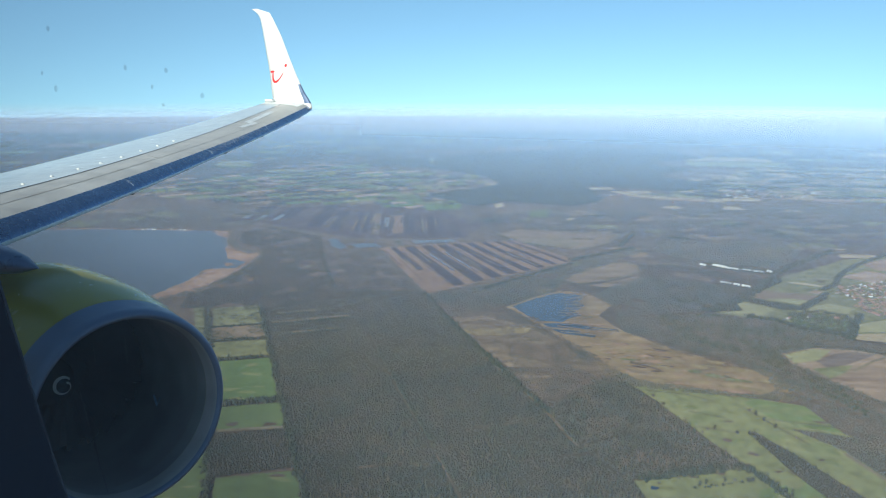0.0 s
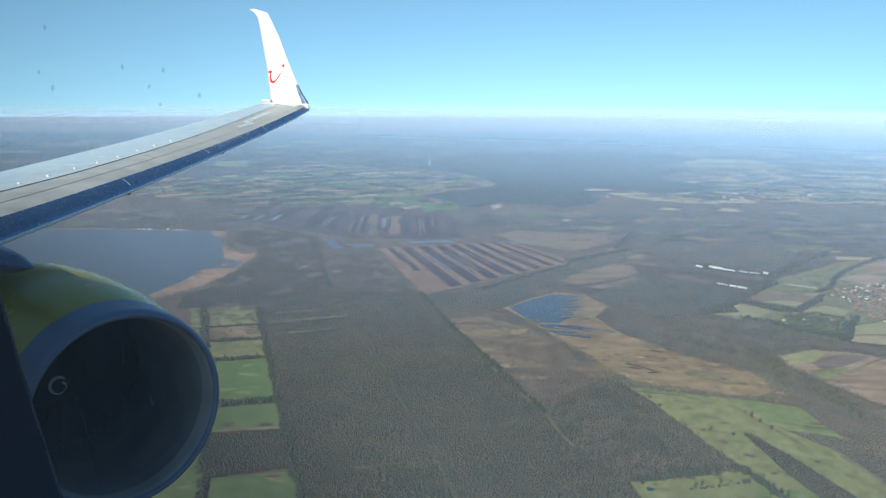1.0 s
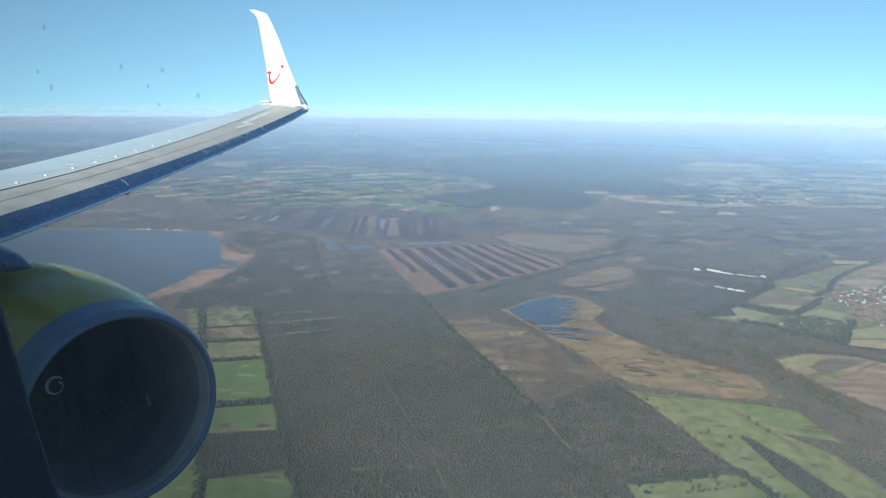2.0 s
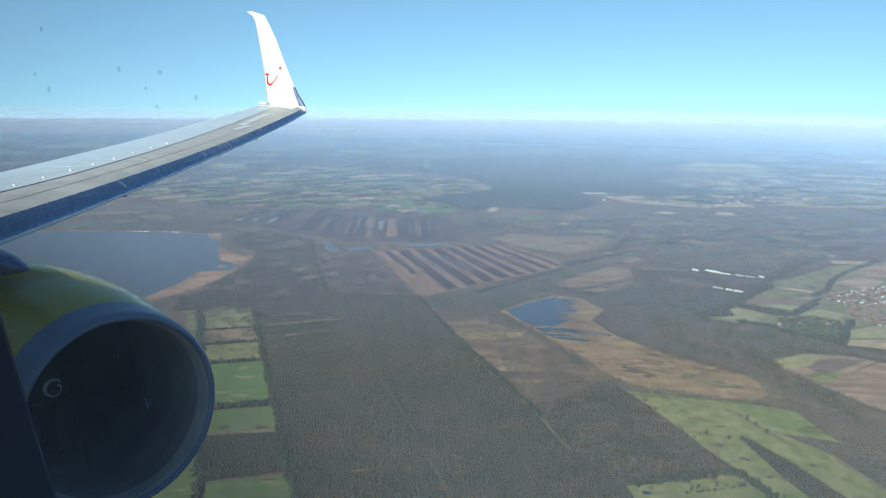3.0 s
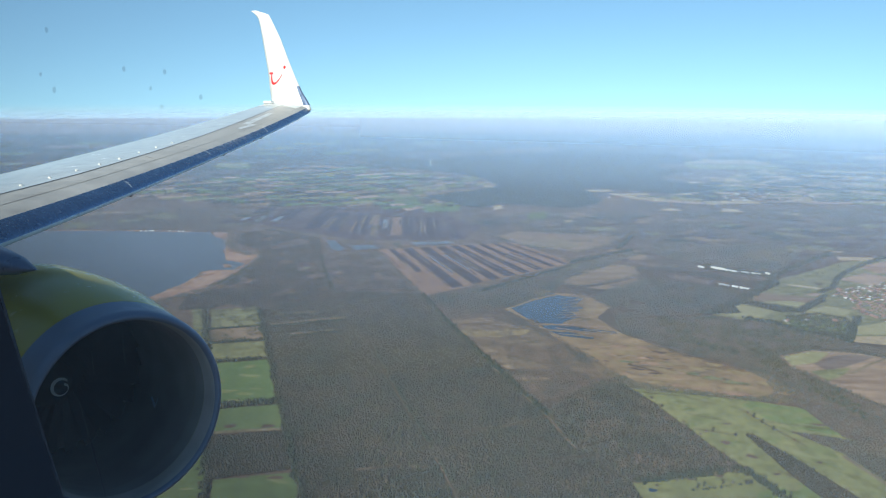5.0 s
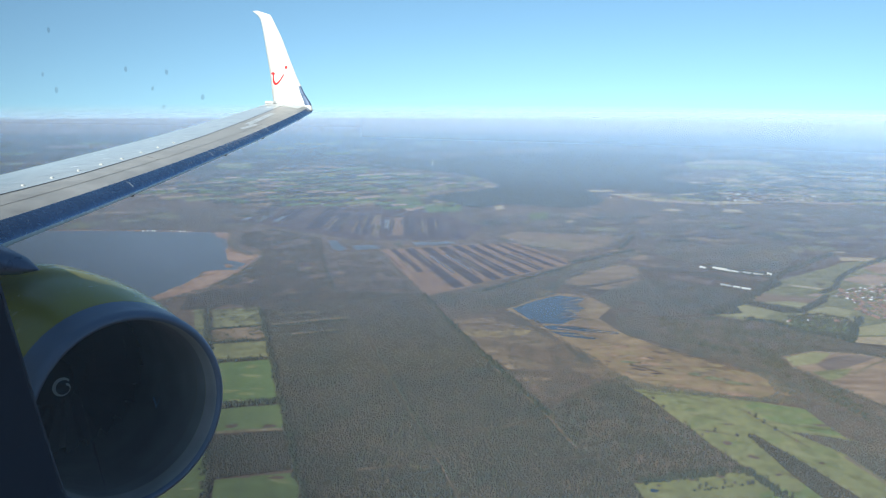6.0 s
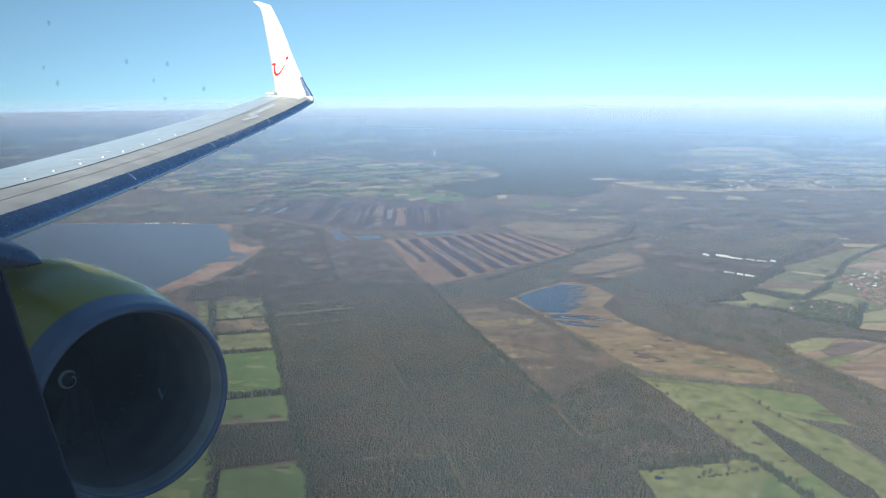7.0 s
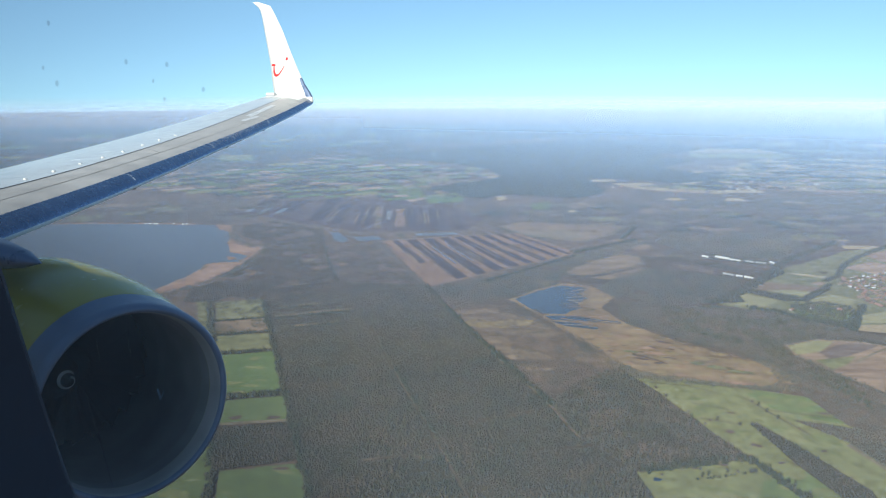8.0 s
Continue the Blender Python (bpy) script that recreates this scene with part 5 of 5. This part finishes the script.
def section(s, u, side):
    """A point of the wing's skin: u from 0 at the leading edge to 1 at the trailing edge."""
    x, y, z = lead(s)
    c, t = chord(s), thick(s)
    half = 5 * t * (0.2969 * math.sqrt(u) - 0.126 * u - 0.3516 * u * u + 0.2843 * u ** 3 - 0.1036 * u ** 4)
    half *= 1.0 if side > 0 else 0.35 + 0.65 * min(1.0, u / 0.3)
    camber = 0.06 * u * (1 - u)
    twist = 0.0075 * max(0.0, s - 5)
    late = max(0.0, s - 9.0) / 6.6
    droop = -0.055 * min(1.0, 1.3 * late) * max(0.0, 1 - u / 0.06)  # the outer slat hangs lower
    return (x, y + c * u, z + c * (camber + side * half + twist * u) + droop + 0.075 * late * late * u)


SPAN = np.linspace(-0.1, 15.68, 48)
aircraft = tagged(new("airliner"), "white airliner with a grey wing and yellow engine, in flight", "aircraft")
aircraft.matrix_world = AIR


def seam(s):
    """Where the spar's seam runs, as a share of the chord: it falls back towards the tip."""
    return float(np.interp(s, (6, 8, 10, 12, 14, 15.7), (0.232, 0.26, 0.305, 0.375, 0.46, 0.53)))


def skin_mesh(u0, u1, side, lift=0.0, s0=-0.1, s1=15.7, n=14, spar=""):
    """A strip of skin from u0 to u1; with spar, its near or far side keeps that distance from the seam."""
    span = [s for s in SPAN if s0 <= s <= s1]
    vs = []
    for s in span:
        a = u0 + (seam(s) if spar in ("near", "both") else 0.0)
        b = u1 + (seam(s) if spar in ("far", "both") else 0.0)
        vs += [(p[0], p[1], p[2] + lift) for p in (section(s, a + (b - a) * k / (n - 1), side) for k in range(n))]
    fs = grid_faces(len(span), n)
    return vs, fs if side < 0 else [f[::-1] for f in fs]


wing = air_part("wing", *skin_mesh(0.002, 0.985, 1, spar="near"), WING_PALE, aircraft, True, "grey swept wing with a pale glossy upper skin")
us = [-0.10 * (1 - k / 9) ** 2 for k in range(10)] + [0.062 * (k / 9) ** 2 for k in range(1, 10)]
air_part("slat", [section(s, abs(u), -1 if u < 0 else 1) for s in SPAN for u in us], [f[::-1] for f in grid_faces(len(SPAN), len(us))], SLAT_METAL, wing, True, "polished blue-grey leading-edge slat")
air_part("slat_top", *skin_mesh(0.062, 0.136, 1), WING_GREY, wing)
air_part("forward_panel", *skin_mesh(0.139, -0.002, 1, spar="far"), WING_GREY, wing)
air_part("lower_skin", *skin_mesh(0.10, 0.985, -1), WING_GREY, wing)
air_part("trailing_edge", [section(s, 0.985, k) for s in SPAN for k in (1, -1)], grid_faces(len(SPAN), 2), WING_GREY, wing, False)
air_part("panel_seam", *skin_mesh(0.1367, 0.1383, 1, 0.002, n=3), SEAM, wing)
air_part("panel_seam", *skin_mesh(-0.005, 0.005, 1, 0.002, n=3, spar="both"), SEAM, wing)
# lower rim of the slat: its bright reflection painted as a pale strip
us = [-0.003, -0.001, 0.0, 0.0006, 0.0014]
air_part("slat_rim_glint", [(lambda p: (p[0], p[1] - 0.004, p[2] - 0.002))(section(s, abs(u), -1 if u < 0 else 1)) for s in SPAN for u in us], [f[::-1] for f in grid_faces(len(SPAN), len(us))], GLINT_AND_JOINT, wing, True, "pale strip painting the sky's reflection on the slat")
for s, u in ((5.05, 0.277), (5.59, 0.284), (6.16, 0.292), (6.69, 0.296), (7.23, 0.303), (7.86, 0.325), (8.43, 0.337), (9.0, 0.346)):
    x, y, z = section(s, u, 1)
    bm = bmesh.new()
    box(bm, x - 0.017, x + 0.017, y - 0.026, y + 0.026, z - 0.01, z + 0.014)
    bmesh.ops.bevel(bm, geom=bm.edges[:], offset=0.006, segments=1, affect="EDGES")
    part("vortex_generator", bm, WHITE, wing)
for s in (6.25, 9.5, 11.55, 14.4):
    x, y, z = section(s, 0.004, -1)
    bm = bmesh.new()
    box(bm, x - 0.015, x + 0.015, y - 0.01, y + 0.06, z - 0.025, z + 0.015)
    bmesh.ops.bevel(bm, geom=bm.edges[:], offset=0.01, segments=1, affect="EDGES")
    part("slat_track", bm, SEAM, wing)
for s in (6.3, 8.95, 12.0):
    us = [0.012 + 0.04 * k / 5 for k in range(6)]
    vs = [(p[0] + e, p[1] - 0.003, p[2] + 0.004) for e in (0.0, 0.009) for p in (section(s, u, 1) for u in us)]
    air_part("slat_joint", vs, grid_faces(2, 6), GLINT_AND_JOINT, wing, False)

for s0, u0, s1, u1 in ((7.58, 0.14, 7.61, 0.22), (6.75, 0.24, 5.5, 0.36), (4.2, 0.21, 4.45, 0.22), (4.75, 0.15, 5.0, 0.145), (5.4, 0.15, 5.6, 0.145), (7.3, 0.17, 7.45, 0.168), (8.7, 0.19, 8.9, 0.188)):
    pts = [section(s0 + (s1 - s0) * k / 6, u0 + (u1 - u0) * k / 6, 1) for k in range(7)]
    vs = [(x + e, y + 0.4 * e, z + 0.004) for e in (0.0, 0.018) for x, y, z in pts]
    air_part("panel_joint", vs, grid_faces(2, 7), SEAM, wing, False)

# sun glints towards the tip, painted on as white streaks
for s0, u0, s1, u1, w in ((11.24, 0.2, 12.06, 0.175, 0.05), (11.87, 0.25, 13.74, 0.315, 0.08)):
    pts = [(s0 + (s1 - s0) * k / 8, u0 + (u1 - u0) * k / 8) for k in range(9)]
    vs = [(lambda p: (p[0], p[1], p[2] + 0.005))(section(s, u + e, 1)) for e in (-w / 2, w / 2) for s, u in pts]
    air_part("glint_streak", vs, grid_faces(2, 9), WHITE, wing, False, "sun glint on the wing, painted as a white streak")
air_part("tip_fairing", *skin_mesh(0.16, 0.985, 1, 0.004, 14.8, 15.7), WHITE, wing, True, "white fairing at the wing tip")
x, y, z = section(15.42, 0.95, 1)
bm = bmesh.new()
box(bm, x - 0.11, x + 0.11, y - 0.3, y + 0.08, z - 0.02, z + 0.085)
bmesh.ops.bevel(bm, geom=bm.edges[:], offset=0.05, segments=2, affect="EDGES")
part("trailing_fairing", bm, WHITE, wing, "white fairing behind the winglet's foot")
# winglet
LE_Z, LE_Y = (0.0, 0.18, 0.46, 0.9, 1.39, 2.0, 2.53, 2.7, 2.85), (13.32, 13.39, 13.65, 13.98, 14.31, 14.7, 15.11, 15.24, 15.75)
X_Z, X_X = (0.0, 0.1, 0.5, 1.4, 2.5, 2.85), (15.62, 15.64, 15.7, 15.9, 16.15, 16.2)
TE_Z, TE_Y = (0.0, 0.15, 1.11, 2.39, 2.66, 2.85), (14.95, 14.76, 15.04, 15.53, 15.66, 15.95)


def fin(z, u, side):
    y0, y1, x = np.interp(z, LE_Z, LE_Y), np.interp(z, TE_Z, TE_Y), np.interp(z, X_Z, X_X)
    return (x + side * 0.05 * (y1 - y0) * math.sin(math.pi * math.sqrt(u)) ** 0.8, y0 + (y1 - y0) * u, z)


n, levels = 11, [0.0, 0.06, 0.15, 0.3, 0.46, 0.7, 0.9, 1.15, 1.39, 1.7, 2.0, 2.25, 2.45, 2.6, 2.7, 2.76, 2.81, 2.85]
us = [(i / (n - 1)) ** 1.5 for i in range(n)]
vs = [fin(z, u, side) for z in levels for side, row in ((-1, us), (1, us[::-1])) for u in row]
fs = grid_faces(len(levels), 2 * n, True) + [tuple(range(2 * n))[::-1], tuple(range((len(levels) - 1) * 2 * n, len(levels) * 2 * n))]
winglet = air_part("winglet", vs, fs, WHITE, aircraft, True, "white upturned winglet with a red curved mark")
vs = [(lambda p: (p[0] - 0.004, p[1] - 0.004, p[2]))(fin(z, u, -1)) for z in (0.14, 0.25, 0.36, 0.46, 0.56, 0.66) for u in (0.0, 0.01, 0.03, 0.06, 0.155 - 0.14 * z)]
air_part("fin_leading_edge", vs, grid_faces(6, 5), POLISHED, winglet, True, "blue-grey lower leading edge")


def on_fin(y, z):
    y0, y1 = np.interp(z, LE_Z, LE_Y), np.interp(z, TE_Z, TE_Y)
    p = fin(z, min(1, max(0, (y - y0) / (y1 - y0))), -1)
    return (p[0] - 0.008, y, z)


def stroke(points, width, name, label):
    """A painted stroke on the winglet along a smooth curve of four control points (aft, up)."""
    vs, fs = [], []
    for k in range(17):
        u = k / 16
        c = [(1 - u) ** 3, 3 * u * (1 - u) ** 2, 3 * u * u * (1 - u), u ** 3]
        d = [-3 * (1 - u) ** 2, 3 * (1 - u) ** 2 - 6 * u * (1 - u), 6 * u * (1 - u) - 3 * u * u, 3 * u * u]
        y, z = (sum(q * p[i] for q, p in zip(c, points)) for i in (0, 1))
        dy, dz = (sum(q * p[i] for q, p in zip(d, points)) for i in (0, 1))
        w = width * (0.42 + 0.58 * math.sin(math.pi * min(1.0, 0.12 + 0.95 * u)) ** 1.5) / math.hypot(dy, dz)
        vs += [on_fin(y - dz * w, z + dy * w), on_fin(y + dz * w, z - dy * w)]
        if k:
            fs.append((2 * k - 2, 2 * k, 2 * k + 1, 2 * k - 1))
    return air_part(name, vs, fs, RED, winglet, False, label)


stroke([(14.86, 1.02), (14.86, 0.68), (14.67, 0.63), (14.45, 1.0)], 0.036, "red_mark", "red curved mark")
vs = [on_fin(14.88 + 0.085 * math.cos(a), 1.035 + 0.034 * math.sin(a)) for a in np.linspace(0, 6.283, 14, endpoint=False)]
air_part("red_mark", vs, [tuple(range(14))], RED, winglet, False, "red curved mark")
vs = [on_fin(14.385 + 0.045 * math.cos(a), 1.19 + 0.047 * math.sin(a)) for a in np.linspace(0, 6.283, 14, endpoint=False)]
air_part("red_dot", vs, [tuple(range(14))], RED, winglet, False, "red painted dot")

# engine nacelle: turned about an axis nearly along the aircraft
HUB = pose(3.615, 5.141, -2.488, -2.416, 0, -12.174)


SPINNER_HUB = pose(3.595, 5.141, -2.508, -2.416, 0, -7.1)


def turned(name, profile, mat, parent, label="", n=80, hub=HUB):
    vs = [hub @ Vector((r * math.cos(2 * math.pi * k / n), y, r * math.sin(2 * math.pi * k / n))) for y, r in profile for k in range(n)]
    return air_part(name, vs, [f[::-1] for f in grid_faces(len(profile), n, True)], mat, parent, True, label)


engine = turned("engine", [(0.35, 0.893), (0.5, 0.925), (0.7, 0.96), (1.0, 1.0), (1.5, 1.033), (2.2, 1.04), (3.0, 0.965), (3.6, 0.8)], YELLOW, aircraft, "jet engine with a glossy yellow cowl")
lip = [(0.11 - 0.11 * math.cos(a), 0.808 + (0.052 if a > 0 else 0.04) * math.sin(a)) for a in np.linspace(-1.75, 1.6, 18)]
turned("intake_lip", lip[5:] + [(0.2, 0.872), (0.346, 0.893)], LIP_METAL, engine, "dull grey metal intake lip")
# greys step darker inwards: the falloff of light is painted into the rings
turned("intake_throat", [(0.2, 0.766)] + lip[:6], THROAT_LIT, engine, "inner face of the intake lip, its light painted in pale grey")
turned("throat_fade", [(0.36, 0.764), (0.202, 0.766)], THROAT_FADE, engine, "grey ring painting the fading light behind the intake lip")
turned("inlet_duct", [(1.68, 0.78), (1.1, 0.79), (0.8, 0.785), (0.6, 0.775), (0.42, 0.765), (0.362, 0.764)], INLET, engine, "dark intake duct")
vs = [HUB @ Vector((0.78 * math.cos(2 * math.pi * k / 48), 1.68, 0.78 * math.sin(2 * math.pi * k / 48))) for k in range(48)]
air_part("fan_backing", vs, [tuple(range(48))], FAN, engine, False)
turned("spinner", [(1.16, 0.004), (1.2, 0.05), (1.28, 0.11), (1.38, 0.17), (1.47, 0.22), (1.54, 0.235)], FAN, engine, "dark spinner", 32, SPINNER_HUB)
vs, fs = [], []
for k in range(24):
    a = 0.6 + 6.9 * k / 23
    for w in (0, 0.02):
        q = 0.075 - 0.045 * (k / 23) ** 2 + w
        vs.append(SPINNER_HUB @ Vector((q * math.cos(a), 1.135 + 1.28 * q, q * math.sin(a))))
    if k:
        fs.append((2 * k - 2, 2 * k - 1, 2 * k + 1, 2 * k))
# small pale tick on the duct wall
tick = [HUB @ Vector(p) for p in ((0.655, 1.1, -0.32), (0.672, 1.1, -0.315), (0.68, 1.06, -0.41), (0.655, 1.05, -0.43), (0.715, 1.06, -0.35), (0.705, 1.06, -0.335))]
air_part("tick_mark", tick, [(0, 1, 2, 3), (3, 2, 4, 5)], SLAT_PALE, engine, False, "small pale tick in the intake duct")
air_part("spiral_mark", vs, fs, WHITE, engine, False, "white painted spiral")
for k in range(24):
    a = 2 * math.pi * k / 24
    vs = []
    for i in range(6):
        q = 0.22 + 0.55 * i / 5
        tw = 0.5 + 0.5 * i / 5
        for h in (-0.1, 0.1):
            vs.append(HUB @ Vector((q * math.cos(a) - h * math.sin(a) * math.sin(tw), 1.54 + h * math.cos(tw), q * math.sin(a) + h * math.cos(a) * math.sin(tw))))
    air_part("fan_blade", vs, grid_faces(6, 2), FAN, engine, True)
# pylon between cowl and wing
vs, fs = [], []
for k in range(10):
    v = k / 9
    y, w, zc, h = 5.9 + 2.6 * v, 0.28 * math.sqrt(v) + 0.005, -1.3 + 0.02 * v, 0.29 * v ** 0.6
    for i in range(20):
        a = 2 * math.pi * i / 20
        vs.append((3.38 + 0.12 * v + w * math.cos(a), y, zc + h * math.sin(a)))
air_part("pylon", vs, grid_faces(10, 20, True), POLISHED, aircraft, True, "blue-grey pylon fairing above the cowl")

# fuselage with the window that the eye looks through
FX, FZ, FR = -1.717, -0.35, 1.88
WINDOW_Y, WINDOW_Z, WINDOW_W, WINDOW_H = 0.121, -0.03, 0.15, 0.2
ys = [-9.0, -6.0, -3.5, -2.0, -1.0, -0.5, -0.15, 0.35, 0.8, 1.5, 3.0, 5.0, 8.0, 11.0]
zs_lo, zs_hi = math.asin((-0.30 - FZ) / FR), math.asin((0.26 - FZ) / FR)
angs = list(np.linspace(zs_hi, zs_lo + 2 * math.pi, 47)) + [zs_lo + 2 * math.pi + (zs_hi - zs_lo) * q for q in (0.5,)]
vs = [(FX + FR * math.cos(a), y, FZ + FR * math.sin(a)) for y in ys for a in angs]
n = len(angs)
fs = [f for f in grid_faces(len(ys), n, True) if not (min(f) // n == 6 and all(i % n in (46, 47, 0) for i in f))]
for e in (0, len(ys) - 1):
    fs.append(tuple(range(e * n, (e + 1) * n)) if e else tuple(range(n))[::-1])
fuselage = air_part("fuselage", vs, fs, WHITE, aircraft, False, "white painted fuselage")


def skin_x(z):
    return FX + math.sqrt(FR * FR - (z - FZ) ** 2)


n = 48
hole, outer = [], []
for k in range(n):
    a = 2 * math.pi * k / n
    c, s = math.cos(a), math.sin(a)
    hole.append((WINDOW_Y + WINDOW_W * math.copysign(abs(c) ** 0.55, c), WINDOW_Z + WINDOW_H * math.copysign(abs(s) ** 0.55, s)))
    m = max(abs(c) / 0.25, abs(s) / 0.28)
    outer.append((0.10 + c / m, -0.02 + s / m))
vs = [(skin_x(z) + 0.001, y, z) for y, z in outer] + [(skin_x(z), y, z) for y, z in hole] + [(skin_x(z) - 0.03, y, z) for y, z in hole] + [(skin_x(z) - 0.03, y, z) for y, z in outer]
air_part("window_frame", vs, [f for f in grid_faces(4, n, True)], TRIM, fuselage, False, "dark cabin window surround")

# specks of dirt on the window pane
DIRT = bpy.data.materials.new("window_dirt")
DIRT.use_nodes = True
nt = DIRT.node_tree
soft = nt.nodes.new("ShaderNodeMixShader")
soft.inputs[0].default_value = 0.22
nt.nodes["Principled BSDF"].inputs["Base Color"].default_value = (0.06, 0.065, 0.07, 1)
nt.links.new(nt.nodes.new("ShaderNodeBsdfTransparent").outputs[0], soft.inputs[1])
nt.links.new(nt.nodes["Principled BSDF"].outputs[0], soft.inputs[2])
nt.links.new(soft.outputs[0], nt.nodes["Material Output"].inputs[0])
r = random.Random(5)
for a, c, q in ((1.606, 0.177, 0.0063), (1.351, 0.086, 0.0058), (1.226, 0.076, 0.0056), (1.599, 0.047, 0.0076), (1.645, 0.082, 0.0051), (1.128, 0.026, 0.0055), (1.272, 0.045, 0.0046), (1.242, 0.009, 0.0045), (1.284, -0.028, 0.0046), (1.468, -0.074, 0.0049), (0.696, -0.064, 0.0038), (0.811, -0.036, 0.0039), (1.366, -0.340, 0.0049), (1.001, -0.320, 0.0044)):
    d = 0.125
    vs = [(d, d * (a + q * (0.8 + 0.4 * r.random()) * math.cos(2 * math.pi * k / 9)), d * (c + q * (0.8 + 0.4 * r.random()) * math.sin(2 * math.pi * k / 9))) for k in range(9)]
    air_part("dirt_speck", vs, [tuple(range(9))], DIRT, fuselage, False, "dark speck of dirt on the window pane")

# long faint grey streaks, almost clear, just inside the pane
STREAK = bpy.data.materials.new("pane_streak")
STREAK.use_nodes = True
nt = STREAK.node_tree
soft = nt.nodes.new("ShaderNodeMixShader")
soft.inputs[0].default_value = 0.05
nt.nodes["Principled BSDF"].inputs["Base Color"].default_value = (0.5, 0.5, 0.5, 1)
nt.links.new(nt.nodes.new("ShaderNodeBsdfTransparent").outputs[0], soft.inputs[1])
nt.links.new(nt.nodes["Principled BSDF"].outputs[0], soft.inputs[2])
nt.links.new(soft.outputs[0], nt.nodes["Material Output"].inputs[0])
for (a0, c0), (a1, c1), w in (((1.803, -0.756), (1.761, -1.008), 0.004), ((1.634, -0.668), (1.554, -0.948), 0.006), ((1.437, -0.486), (1.432, -0.587), 0.004), ((1.559, -0.539), (1.554, -0.623), 0.003)):
    d = 0.124
    vs = [(d, d * (a0 + (a1 - a0) * k / 8 + e * w * math.sin(math.pi * k / 8)), d * (c0 + (c1 - c0) * k / 8)) for e in (-1, 1) for k in range(9)]
    air_part("pane_streak", vs, grid_faces(2, 9), STREAK, fuselage, False, "faint long streak on the window pane")

# the scratched outer pane, which scatters a little of the sky's light
PANE_FILM = bpy.data.materials.new("scratched_pane")
PANE_FILM.use_nodes = True
nt = PANE_FILM.node_tree
nt.nodes.remove(nt.nodes["Principled BSDF"])
film_mix, veil = nt.nodes.new("ShaderNodeMixShader"), nt.nodes.new("ShaderNodeBsdfTranslucent")
veil.inputs[0].default_value = (0.8, 0.85, 0.9, 1)
scratch = noise_tex(nt, 14.0, 5, 0.7, nt.nodes.new("ShaderNodeTexCoord").outputs["Object"])
amount = nt.nodes.new("ShaderNodeMapRange")
for i, v in enumerate((0.3, 0.7, 0.019, 0.037)):
    amount.inputs[i + 1].default_value = v
nt.links.new(scratch, amount.inputs[0])
more, total = nt.nodes.new("ShaderNodeMapRange"), nt.nodes.new("ShaderNodeMath")
for i, v in enumerate((0.10, 0.25, 0.0, 0.016)):
    more.inputs[i + 1].default_value = v
nt.links.new(amount.outputs[0], total.inputs[0])
nt.links.new(more.outputs[0], total.inputs[1])
nt.links.new(total.outputs[0], film_mix.inputs[0])
clear = nt.nodes.new("ShaderNodeBsdfTransparent")
side, vignette = nt.nodes.new("ShaderNodeSeparateXYZ"), nt.nodes.new("ShaderNodeMapRange")
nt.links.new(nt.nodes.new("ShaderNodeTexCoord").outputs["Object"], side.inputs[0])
for i, v in enumerate((0.10, 0.25, 1.0, 0.8)):  # vignette put into the pane's tint: darker towards its aft edge
    vignette.inputs[i + 1].default_value = v
nt.links.new(side.outputs[1], vignette.inputs[0])
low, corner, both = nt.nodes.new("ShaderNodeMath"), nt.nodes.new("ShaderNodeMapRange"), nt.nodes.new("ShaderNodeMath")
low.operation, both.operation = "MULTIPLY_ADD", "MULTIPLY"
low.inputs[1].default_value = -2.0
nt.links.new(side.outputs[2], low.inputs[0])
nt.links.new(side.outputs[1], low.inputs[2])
for i, v in enumerate((0.25, 0.38, 1.0, 0.65)):  # and darker still in the lower aft corner
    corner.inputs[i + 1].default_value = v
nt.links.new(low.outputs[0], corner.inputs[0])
nt.links.new(vignette.outputs[0], both.inputs[0])
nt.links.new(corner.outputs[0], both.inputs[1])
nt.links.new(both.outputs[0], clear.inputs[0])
nt.links.new(side.outputs[1], more.inputs[0])
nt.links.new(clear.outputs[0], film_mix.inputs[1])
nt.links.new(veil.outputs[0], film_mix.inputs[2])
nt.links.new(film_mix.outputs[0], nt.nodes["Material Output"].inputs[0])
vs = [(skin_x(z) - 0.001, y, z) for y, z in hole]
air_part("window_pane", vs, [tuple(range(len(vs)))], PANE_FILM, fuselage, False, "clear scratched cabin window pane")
